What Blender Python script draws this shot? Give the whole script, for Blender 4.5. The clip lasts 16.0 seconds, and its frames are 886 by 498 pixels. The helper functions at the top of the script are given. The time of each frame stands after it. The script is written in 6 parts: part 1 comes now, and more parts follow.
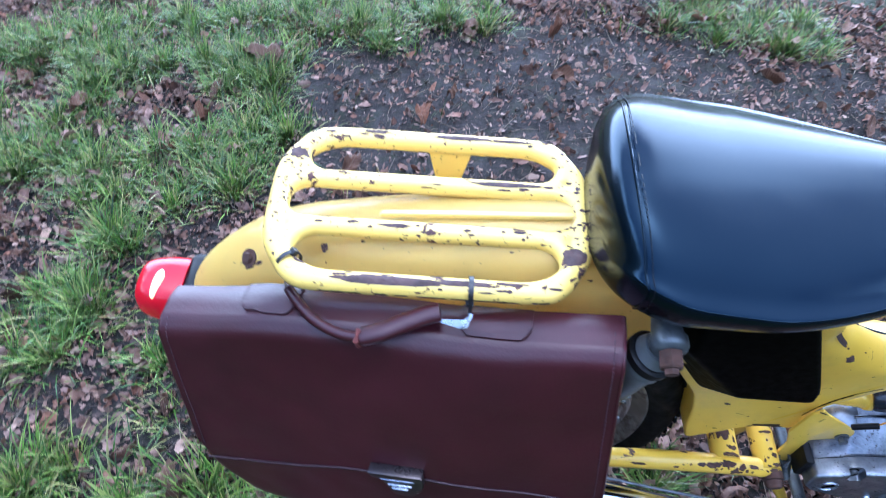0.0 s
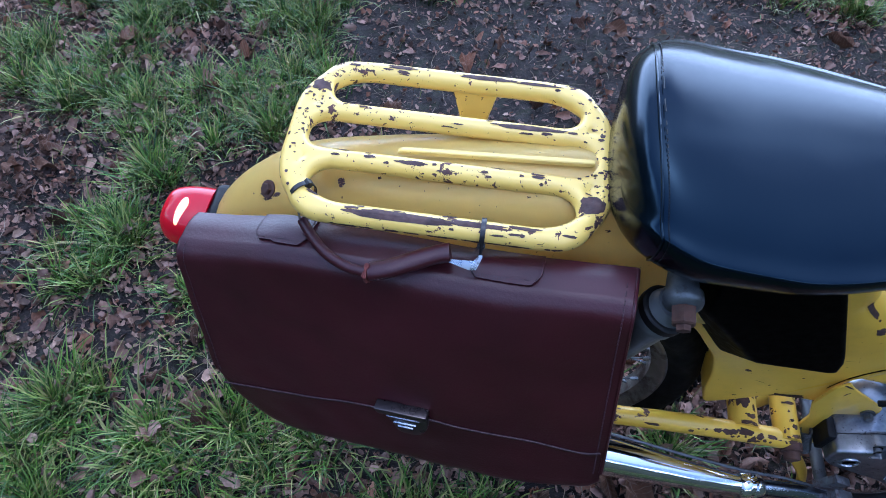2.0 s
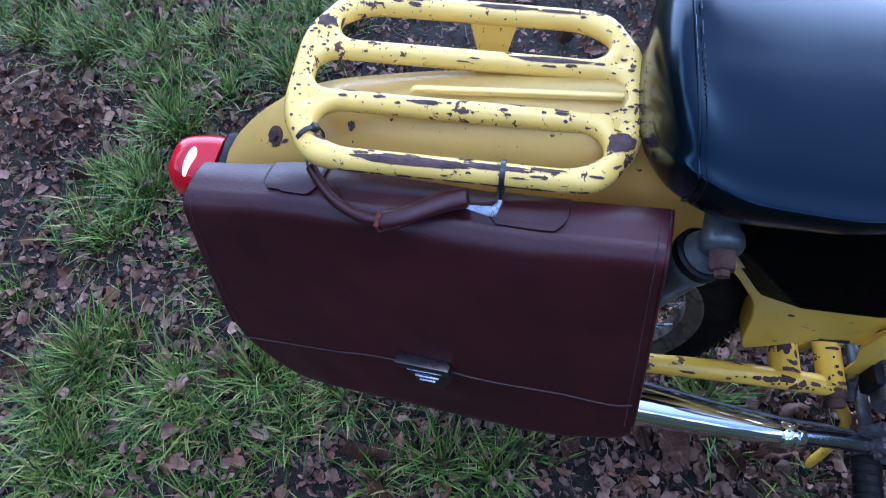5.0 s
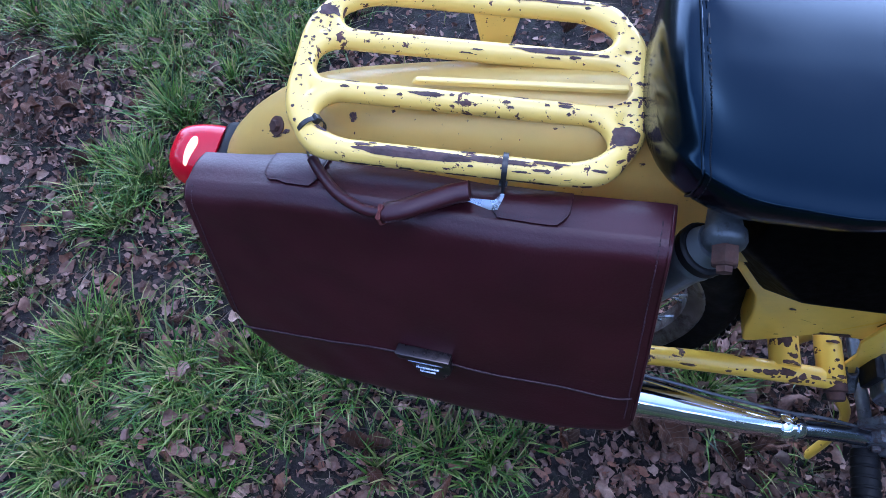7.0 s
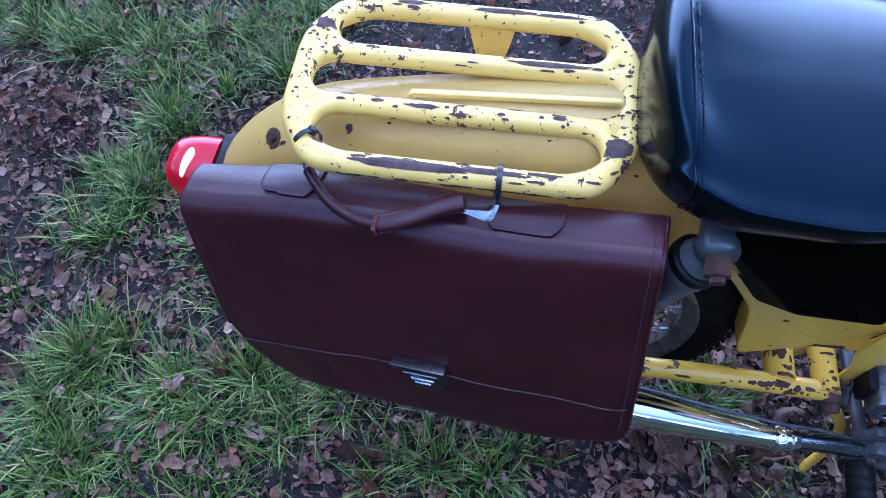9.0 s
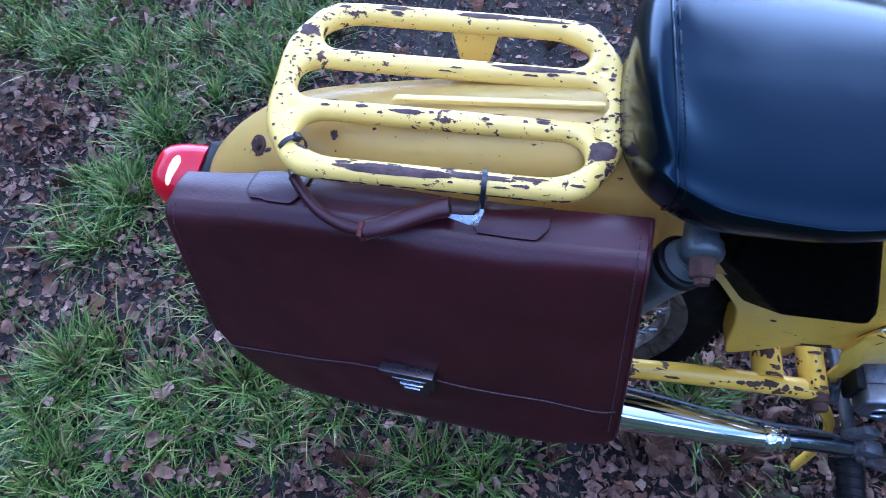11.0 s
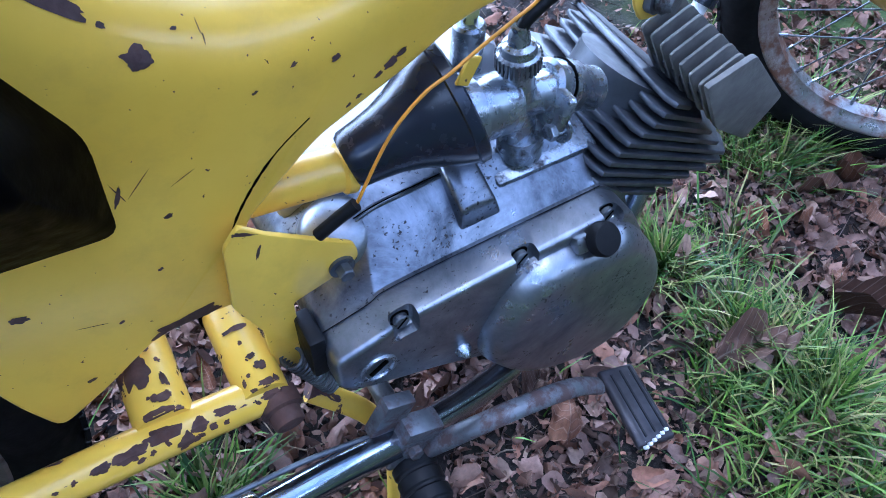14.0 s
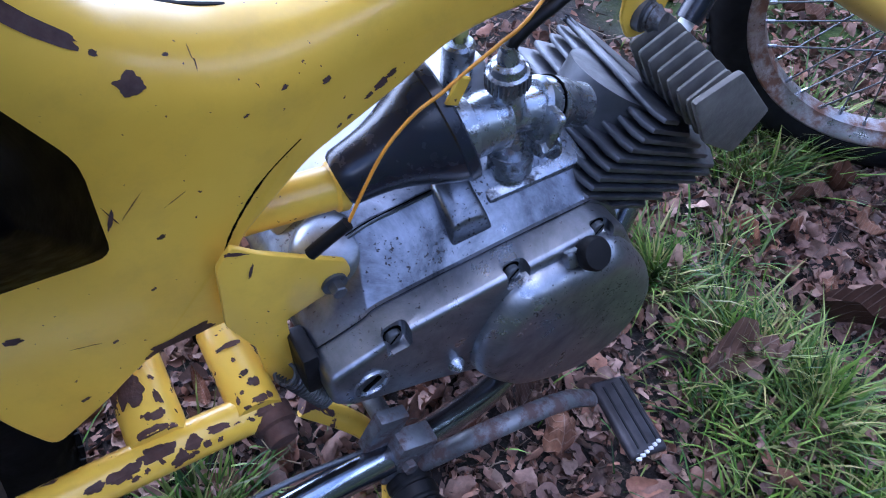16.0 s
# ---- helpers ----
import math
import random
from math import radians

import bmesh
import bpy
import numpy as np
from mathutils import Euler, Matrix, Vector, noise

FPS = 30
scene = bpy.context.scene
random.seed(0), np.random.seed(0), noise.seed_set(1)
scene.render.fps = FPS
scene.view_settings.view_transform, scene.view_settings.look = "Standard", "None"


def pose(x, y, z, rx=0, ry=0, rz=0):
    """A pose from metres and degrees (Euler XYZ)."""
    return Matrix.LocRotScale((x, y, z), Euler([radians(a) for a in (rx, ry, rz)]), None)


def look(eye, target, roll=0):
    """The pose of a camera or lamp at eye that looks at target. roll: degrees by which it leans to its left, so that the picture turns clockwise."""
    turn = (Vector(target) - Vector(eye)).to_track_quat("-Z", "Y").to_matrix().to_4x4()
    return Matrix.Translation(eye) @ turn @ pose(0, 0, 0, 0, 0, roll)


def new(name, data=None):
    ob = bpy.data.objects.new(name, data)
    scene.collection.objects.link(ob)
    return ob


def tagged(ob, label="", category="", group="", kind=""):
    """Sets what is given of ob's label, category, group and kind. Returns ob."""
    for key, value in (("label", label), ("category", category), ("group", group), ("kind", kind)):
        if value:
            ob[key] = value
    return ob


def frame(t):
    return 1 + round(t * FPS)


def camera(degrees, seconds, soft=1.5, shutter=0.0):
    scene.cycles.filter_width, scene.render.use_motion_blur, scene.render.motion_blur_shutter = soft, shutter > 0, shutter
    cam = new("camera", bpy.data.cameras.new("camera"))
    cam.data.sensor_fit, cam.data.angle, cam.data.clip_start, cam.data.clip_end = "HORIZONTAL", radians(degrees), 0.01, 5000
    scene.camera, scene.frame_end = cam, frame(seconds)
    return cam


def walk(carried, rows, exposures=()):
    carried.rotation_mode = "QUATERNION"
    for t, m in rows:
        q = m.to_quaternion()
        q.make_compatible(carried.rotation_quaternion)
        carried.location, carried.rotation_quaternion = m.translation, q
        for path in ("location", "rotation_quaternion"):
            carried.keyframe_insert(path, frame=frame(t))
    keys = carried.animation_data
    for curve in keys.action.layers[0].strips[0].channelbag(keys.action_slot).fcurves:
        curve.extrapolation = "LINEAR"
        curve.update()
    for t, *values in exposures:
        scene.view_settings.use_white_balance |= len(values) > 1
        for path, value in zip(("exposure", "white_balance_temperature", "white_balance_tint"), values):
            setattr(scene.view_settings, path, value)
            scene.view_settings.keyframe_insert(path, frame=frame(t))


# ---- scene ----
cam = camera(65.4, 16.0, soft=0.85, shutter=0.8)
PATH = [
    (0, (0.102, 0.087, 1.189), (0.001, 1.37, -0.343), 4.2),
    (0.5, (0.133, 0.091, 1.185), (-0.011, 1.311, -0.393), 4.5),
    (1, (0.132, 0.08, 1.181), (-0.043, 1.281, -0.409), 4.4),
    (1.5, (0.132, 0.079, 1.175), (-0.073, 1.267, -0.421), 3.4),
    (2, (0.136, 0.084, 1.172), (-0.079, 1.252, -0.437), 3.0),
    (2.5, (0.134, 0.093, 1.167), (-0.1, 1.232, -0.46), 2.1),
    (3, (0.149, 0.1, 1.153), (-0.079, 1.201, -0.5), 1.4),
    (3.5, (0.147, 0.103, 1.152), (-0.083, 1.188, -0.512), 1.2),
    (4, (0.142, 0.106, 1.149), (-0.089, 1.177, -0.524), 1.4),
    (4.5, (0.137, 0.107, 1.142), (-0.124, 1.142, -0.549), -0.5),
    (5, (0.144, 0.11, 1.139), (-0.132, 1.132, -0.558), -2.2),
    (5.2, (0.145, 0.11, 1.137), (-0.13, 1.119, -0.568), -2.2),
    (7.3, (0.142, 0.117, 1.141), (-0.13, 1.098, -0.58), -2.0),
    (7.5, (0.144, 0.117, 1.139), (-0.133, 1.094, -0.583), -2.2),
    (8, (0.147, 0.119, 1.141), (-0.121, 1.116, -0.572), -1.9),
    (8.5, (0.144, 0.114, 1.142), (-0.124, 1.125, -0.562), -1.5),
    (11, (0.15, 0.115, 1.143), (-0.101, 1.15, -0.549), -1.2),
    (11.2, (0.170, 0.130, 1.158), (0.080, 1.137, -0.568), 0.9),
    (11.5, (0.255, 0.154, 1.123), (0.263, 1.228, -0.564), 1.1),
    (11.8, (0.330, 0.202, 1.064), (0.427, 1.195, -0.676), 1.0),
    (12, (0.379, 0.238, 0.993), (0.528, 1.192, -0.759), 0.6),
    (12.2, (0.410, 0.271, 0.905), (0.675, 1.239, -0.824), 2.4),
    (12.5, (0.469, 0.308, 0.789), (0.888, 1.389, -0.841), 2.9),
    (12.8, (0.516, 0.288, 0.728), (0.982, 1.403, -0.863), 0.8),
    (13, (0.53, 0.288, 0.698), (1.074, 1.416, -0.862), 0.6),
    (13.5, (0.54, 0.291, 0.687), (1.13, 1.42, -0.855), 2.3),
    (14, (0.543, 0.292, 0.699), (1.14, 1.413, -0.846), 2.9),
    (14.5, (0.538, 0.296, 0.7), (1.155, 1.421, -0.834), 3.6),
    (15, (0.541, 0.297, 0.702), (1.143, 1.429, -0.833), 3.2),
    (15.5, (0.543, 0.299, 0.704), (1.153, 1.439, -0.821), 2.7),
    (16, (0.546, 0.293, 0.706), (1.161, 1.422, -0.826), 2.9),
]
EXPOSURES = [(0.0, 0.95, 4550, 12), (0.4, 0.42, 4500, 14), (0.9, 0.07, 4500, 14), (5.0, 0.0, 4450, 17), (8.5, 0.15, 4200, 21), (11.2, 0.2, 4150, 19), (12.0, -0.02, 4450, 9), (12.5, 0.5, 4500, 12), (13.0, 0.88, 4400, 13), (14.0, 0.8, 4400, 14), (15.0, 0.57, 4550, 18), (16.0, 0.42, 4650, 23)]
walk(cam, [(t, look(eye, target, roll)) for t, eye, target, roll in PATH], EXPOSURES)

# ---------------------------------------------------------------- light
CLOUD_SEED = 4.5
world = bpy.data.worlds.new("world")
scene.world = world
world.use_nodes = True
wn = world.node_tree.nodes
sky = wn.new("ShaderNodeTexSky")
sky.sky_type = "NISHITA"
sky.sun_disc = False
sky.sun_elevation = radians(87)
sky.sun_rotation = radians(3)
sky.air_density, sky.dust_density, sky.ozone_density = 1.0, 3.0, 1.0
wn["Background"].inputs["Strength"].default_value = 0.25
# cloud added to the unseen sky: full low down for bright reflections, thin overhead
wl = world.node_tree.links
where = wn.new("ShaderNodeTexCoord").outputs["Generated"]
cloud = wn.new("ShaderNodeTexNoise")
cloud.noise_dimensions = "4D"
cloud.inputs["Scale"].default_value, cloud.inputs["Detail"].default_value, cloud.inputs["W"].default_value = 2.2, 5.0, CLOUD_SEED
wl.new(where, cloud.inputs["Vector"])
cover = wn.new("ShaderNodeMapRange")
cover.inputs["From Min"].default_value, cover.inputs["From Max"].default_value = 0.47, 0.66
rise = wn.new("ShaderNodeSeparateXYZ")
wl.new(where, rise.inputs[0])
low = wn.new("ShaderNodeMapRange")
low.inputs["From Min"].default_value, low.inputs["From Max"].default_value = 0.38, 0.66
low.inputs["To Min"].default_value, low.inputs["To Max"].default_value = 0.34, -0.16
wl.new(rise.outputs["Z"], low.inputs["Value"])
heap = wn.new("ShaderNodeMath")
wl.new(cloud.outputs["Fac"], heap.inputs[0])
wl.new(low.outputs["Result"], heap.inputs[1])
wl.new(heap.outputs[0], cover.inputs["Value"])
grey = wn.new("ShaderNodeRGBToBW")
wl.new(sky.outputs[0], grey.inputs[0])
bright = wn.new("ShaderNodeMath")
bright.operation = "MULTIPLY"
bright.inputs[1].default_value = 8.0
wl.new(grey.outputs[0], bright.inputs[0])
veil = wn.new("ShaderNodeMix")
veil.data_type = "RGBA"
wl.new(cover.outputs["Result"], veil.inputs[0])
wl.new(sky.outputs[0], veil.inputs[6])
wl.new(bright.outputs[0], veil.inputs[7])
wl.new(veil.outputs[2], wn["Background"].inputs["Color"])
sun = new("sun", bpy.data.lights.new("sun", "SUN"))
sun.data.energy, sun.data.angle, sun.data.color = 0.8, radians(95), (1.0, 0.98, 0.96)
sun.matrix_world = look((0.25, 0.75, 3.0), (0.2, 0.6, 0))

# ---------------------------------------------------------------- materials


class Nodes:
    """A material's node tree, with short ways to add and link nodes."""

    def __init__(self, name):
        self.mat = bpy.data.materials.new(name)
        self.mat.use_nodes = True
        self.t = self.mat.node_tree
        self.bsdf = self.t.nodes["Principled BSDF"]
        self.co = self.t.nodes.new("ShaderNodeTexCoord").outputs["Object"]

    def put(self, socket, value):
        if isinstance(value, bpy.types.NodeSocket):
            self.t.links.new(value, socket)
        elif isinstance(value, tuple) and len(value) == 3 and len(socket.default_value) == 4:
            socket.default_value = (*value, 1)
        else:
            socket.default_value = value

    def noise(self, scale, detail=4, rough=0.55, co=None, distort=0.0):
        n = self.t.nodes.new("ShaderNodeTexNoise")
        n.inputs["Scale"].default_value, n.inputs["Detail"].default_value = scale, detail
        n.inputs["Roughness"].default_value, n.inputs["Distortion"].default_value = rough, distort
        self.put(n.inputs["Vector"], co or self.co)
        return n.outputs["Fac"]

    def voronoi(self, scale, feature="DISTANCE_TO_EDGE"):
        n = self.t.nodes.new("ShaderNodeTexVoronoi")
        n.feature = feature
        n.inputs["Scale"].default_value = scale
        self.put(n.inputs["Vector"], self.co)
        return n.outputs["Distance"]

    def ramp(self, fac, lo, hi, a=0.0, b=1.0):
        n = self.t.nodes.new("ShaderNodeMapRange")
        n.clamp = True
        self.put(n.inputs["Value"], fac)
        for k, v in (("From Min", lo), ("From Max", hi), ("To Min", a), ("To Max", b)):
            self.put(n.inputs[k], v)
        return n.outputs["Result"]

    def mix(self, fac, a, b):
        n = self.t.nodes.new("ShaderNodeMix")
        n.data_type = "RGBA"
        self.put(n.inputs[0], fac)
        self.put(n.inputs[6], a)
        self.put(n.inputs[7], b)
        return n.outputs[2]

    def math(self, op, a, b):
        n = self.t.nodes.new("ShaderNodeMath")
        n.operation = op
        self.put(n.inputs[0], a)
        self.put(n.inputs[1], b)
        return n.outputs[0]

    def bump(self, height, strength=0.2, dist=0.001):
        n = self.t.nodes.new("ShaderNodeBump")
        n.inputs["Strength"].default_value, n.inputs["Distance"].default_value = strength, dist
        self.put(n.inputs["Height"], height)
        self.put(self.bsdf.inputs["Normal"], n.outputs[0])

    def set(self, **kw):
        names = dict(base="Base Color", rough="Roughness", metal="Metallic", coat="Coat Weight", coat_rough="Coat Roughness",
                     tint="Specular Tint", trans="Transmission Weight", ior="IOR", sub="Subsurface Weight", spec="Specular IOR Level", emit="Emission Color", power="Emission Strength")
        for k, v in kw.items():
            self.put(self.bsdf.inputs[names[k]], v)
        return self


def dark(c, k):
    return tuple(v * k for v in c)


def paint_mat(name, chips=0.62, size=55.0, specks=0.735, faded=0.0):
    """Old yellow enamel, worn through to brown primer in chips, with rusty specks."""
    n = Nodes(name)
    tone = n.mix(n.ramp(n.noise(9, 5), 0.3, 0.7), (0.69, 0.43, 0.028), (0.79, 0.53, 0.055))
    tone = n.mix(n.ramp(n.noise(26, 6, 0.7), 0.5, 0.85, 0.0, 0.45), tone, (0.45, 0.29, 0.05))
    tone = n.mix(faded, tone, (0.86, 0.70, 0.24))
    big = n.math("ADD", n.noise(size, 5, 0.62, distort=0.4), n.math("MULTIPLY", n.math("SUBTRACT", n.noise(8, 2), 0.5), 0.55))
    chip = n.ramp(big, chips, chips + 0.012)
    speck = n.ramp(n.noise(240, 2, 0.5), specks, specks + 0.015)
    chip = n.math("MAXIMUM", chip, speck)
    rust = n.mix(n.ramp(n.noise(120, 4), 0.35, 0.7), (0.045, 0.022, 0.025), (0.13, 0.06, 0.04))
    n.set(base=n.mix(chip, tone, rust), rough=n.ramp(chip, 0, 1, 0.34, 0.8), coat=n.ramp(chip, 0, 1, 0.25, 0.0), coat_rough=0.2)
    n.bump(n.math("SUBTRACT", n.math("MULTIPLY", n.noise(160, 3), 0.25), chip), 0.35, 0.0006)
    return n.mat


def plain_mat(name, base, rough, metal=0.0, vary=0.25, scale=30.0, relief=0.15, fine=300.0, dirt=None, coat=0.0, spec=0.5):
    """A surface with a soft large variation, a fine grain and, where given, spots of dirt."""
    n = Nodes(name)
    tone = n.mix(n.ramp(n.noise(scale, 5), 0.3, 0.7), dark(base, 1 - vary), dark(base, 1 + vary))
    r = n.ramp(n.noise(scale * 2.3, 5), 0.3, 0.7, rough * 0.8, min(1, rough * 1.25))
    m = metal
    if dirt:
        colour, lo, hi, dirt_scale = dirt
        spot = n.ramp(n.noise(dirt_scale, 7, 0.7), lo, hi)
        tone = n.mix(spot, tone, colour)
        r = n.math("ADD", r, n.math("MULTIPLY", spot, 0.35))
        m = n.math("MULTIPLY", n.math("SUBTRACT", 1.0, spot), metal)
    n.set(base=tone, rough=r, metal=m, coat=coat, coat_rough=0.15, spec=spec)
    n.bump(n.noise(fine, 3), relief, 0.0008)
    return n.mat


M_PAINT = paint_mat("yellow_enamel", 0.83, 60, 0.735, 0.0)
M_RACK = paint_mat("chipped_yellow_enamel", 0.635, 105, 0.69, 0.35)
M_TAIL = paint_mat("faded_yellow_enamel", 0.80, 60, 0.735, 0.55)
M_SWING = paint_mat("rusting_yellow_enamel", 0.575, 38)
M_RUST = plain_mat("rust", (0.062, 0.029, 0.018), 0.85, 0.0, 0.5, 60, 0.6, 250)
M_CHIP = plain_mat("bare_primer", (0.062, 0.034, 0.029), 0.75, 0.0, 0.4, 90, 0.5, 300)


def oily_mat(name, lo, hi, specks):
    """Cast alloy, smoked dark in cloudy patches, with oil specks."""
    n = Nodes(name)
    cloud = n.ramp(n.math("ADD", n.noise(15, 8, 0.72, distort=0.6), n.math("MULTIPLY", n.math("SUBTRACT", n.noise(60, 4), 0.5), 0.35)), 0.36, 0.66)
    spot = n.ramp(n.math("ADD", n.noise(330, 3, 0.6), n.math("MULTIPLY", n.math("SUBTRACT", n.noise(22, 4), 0.5), 0.55)), specks, specks + 0.05)
    tone = n.mix(spot, n.mix(cloud, lo, hi), (0.018, 0.016, 0.015))
    rough = n.math("ADD", n.ramp(cloud, 0, 1, 0.42, 0.26), n.math("MULTIPLY", spot, 0.3))
    n.set(base=tone, rough=rough, metal=n.ramp(spot, 0, 1, 0.9, 0.2))
    n.bump(n.math("ADD", n.noise(420, 3), n.math("MULTIPLY", spot, -1.0)), 0.12, 0.0008)
    return n.mat


M_ALLOY = oily_mat("oily_cast_alloy", (0.075, 0.082, 0.096), (0.27, 0.285, 0.315), 0.64)
M_COVER = oily_mat("grey_cast_cover", (0.17, 0.18, 0.195), (0.33, 0.345, 0.37), 0.66)
M_CARB = plain_mat("zinc_casting", (0.33, 0.355, 0.385), 0.27, 0.9, 0.35, 45, 0.12, 400, ((0.035, 0.03, 0.028), 0.54, 0.66, 80))
M_PALE = plain_mat("pale_cast_alloy", (0.52, 0.52, 0.53), 0.42, 0.75, 0.2, 25, 0.15, 400, ((0.05, 0.045, 0.04), 0.66, 0.72, 120))
M_FIN = plain_mat("grimy_cast_fins", (0.085, 0.09, 0.10), 0.46, 0.7, 0.4, 30, 0.15, 350)
M_HEAD = plain_mat("dull_cast_head", (0.15, 0.145, 0.13), 0.6, 0.5, 0.25, 50, 0.5, 400)
M_PAD = plain_mat("worn_black_steel", (0.03, 0.027, 0.029), 0.45, 0.3, 0.5, 60, 0.3, 300, ((0.30, 0.28, 0.27), 0.66, 0.70, 140))
M_PIPE = plain_mat("dull_chrome", (0.30, 0.33, 0.38), 0.17, 1.0, 0.25, 30, 0.06, 200, ((0.03, 0.025, 0.022), 0.66, 0.72, 60))
M_CHROME = plain_mat("chrome", (0.72, 0.73, 0.75), 0.10, 1.0, 0.06, 20, 0.03, 200, ((0.05, 0.035, 0.03), 0.74, 0.78, 170))
M_STEEL = plain_mat("dull_steel", (0.13, 0.135, 0.14), 0.45, 0.8, 0.35, 40, 0.4, 300, ((0.03, 0.02, 0.015), 0.56, 0.66, 60))
M_WORN = plain_mat("rusting_steel", (0.13, 0.135, 0.14), 0.42, 0.7, 0.4, 45, 0.4, 300, ((0.06, 0.036, 0.03), 0.46, 0.58, 55))
M_SHOCK = plain_mat("grey_shock_metal", (0.11, 0.12, 0.125), 0.42, 0.6, 0.35, 60, 0.3, 300, ((0.04, 0.035, 0.03), 0.56, 0.68, 90))
M_TUBE = plain_mat("dull_grey_tube", (0.11, 0.12, 0.12), 0.36, 0.2, 0.25, 25, 0.15, 300)
M_BLACK = plain_mat("black_plastic", (0.0008, 0.0008, 0.0007), 0.5, 0.0, 0.3, 40, 0.2, 300, spec=0.03)
M_RUBBER = plain_mat("black_rubber", (0.0045, 0.0045, 0.005), 0.5, 0.0, 0.35, 30, 0.3, 260, spec=0.25)
M_HOSE = plain_mat("shiny_rubber", (0.013, 0.016, 0.025), 0.24, 0.0, 0.3, 30, 0.15, 120)
M_TYRE = plain_mat("tyre_rubber", (0.003, 0.003, 0.003), 0.8, 0.0, 0.4, 20, 0.5, 200, spec=0.2)
M_ORANGE = plain_mat("orange_wire", (0.62, 0.27, 0.012), 0.4, 0.0, 0.15, 50, 0.1, 300)
M_CLEAR_HOSE = plain_mat("yellowed_fuel_hose", (0.42, 0.45, 0.16), 0.25, 0.0, 0.15, 40, 0.1, 200)
M_EDGE = plain_mat("pale_rubber_edge", (0.33, 0.33, 0.33), 0.5, 0.0, 0.2, 40, 0.2, 300)
M_WHITE = plain_mat("white_plastic", (0.72, 0.72, 0.70), 0.4, 0.0, 0.06, 40, 0.1, 300)
M_RIM_OLD = plain_mat("dirty_rim", (0.24, 0.23, 0.21), 0.4, 0.8, 0.3, 20, 0.2, 200, ((0.05, 0.03, 0.02), 0.45, 0.6, 25))
M_RIM = plain_mat("rusty_chrome_rim", (0.40, 0.39, 0.38), 0.3, 0.9, 0.2, 20, 0.2, 200, ((0.13, 0.062, 0.032), 0.42, 0.58, 22))


def seat_mat():
    n = Nodes("black_seat_vinyl")
    cell = n.voronoi(230)
    xyz = n.t.nodes.new("ShaderNodeSeparateXYZ")
    n.put(xyz.inputs[0], n.co)
    worn = n.math("MULTIPLY", n.ramp(xyz.outputs[1], 0.04, 0.085), n.ramp(n.noise(9, 3), 0.36, 0.62))
    crack = n.math("MULTIPLY", n.ramp(cell, 0.0, 0.05, 1.0, 0.0), worn)
    # specular tint puts the sky's blue sheen into the black vinyl's colour
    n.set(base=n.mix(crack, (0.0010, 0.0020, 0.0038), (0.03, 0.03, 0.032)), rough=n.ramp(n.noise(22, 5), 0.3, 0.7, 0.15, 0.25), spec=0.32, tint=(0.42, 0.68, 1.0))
    n.bump(n.math("ADD", n.math("MULTIPLY", crack, -1.0), n.math("MULTIPLY", n.noise(420, 3), 0.35)), 0.06, 0.0005)
    return n.mat


def leather_mat(name, base):
    n = Nodes(name)
    tone = n.mix(n.ramp(n.noise(5, 5, 0.6), 0.32, 0.7), dark(base, 0.62), dark(base, 1.3))
    tone = n.mix(n.ramp(n.noise(70, 6, 0.7), 0.62, 0.9, 0, 0.5), tone, dark(base, 2.0))
    n.set(base=tone, rough=n.ramp(n.noise(14, 5), 0.3, 0.7, 0.30, 0.42), spec=0.40)
    n.bump(n.math("ADD", n.noise(330, 4), n.math("MULTIPLY", n.noise(16, 3), 1.2)), 0.22, 0.0012)
    return n.mat


M_TIE = plain_mat("black_nylon", (0.012, 0.012, 0.013), 0.35)
M_STITCH = plain_mat("stitch_thread", (0.035, 0.016, 0.02), 0.7)
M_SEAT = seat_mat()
M_LEATHER = leather_mat("maroon_leather", (0.037, 0.0064, 0.0095))
M_THREAD = plain_mat("seam_thread", (0.030, 0.012, 0.015), 0.6)


def lens_mat():
    n = Nodes("red_lens")
    n.set(base=(0.33, 0.0015, 0.009), rough=0.22, spec=0.4, coat=0.1, emit=(1.0, 0.003, 0.03), power=0.11)
    n.bump(n.noise(90, 2), 0.15, 0.001)
    return n.mat


def glow_mat():
    n = Nodes("lit_bulb")
    n.set(base=(1, 0.5, 0.4), emit=(1.0, 0.42, 0.10), power=1.6)
    return n.mat


M_LENS, M_GLOW = lens_mat(), glow_mat()


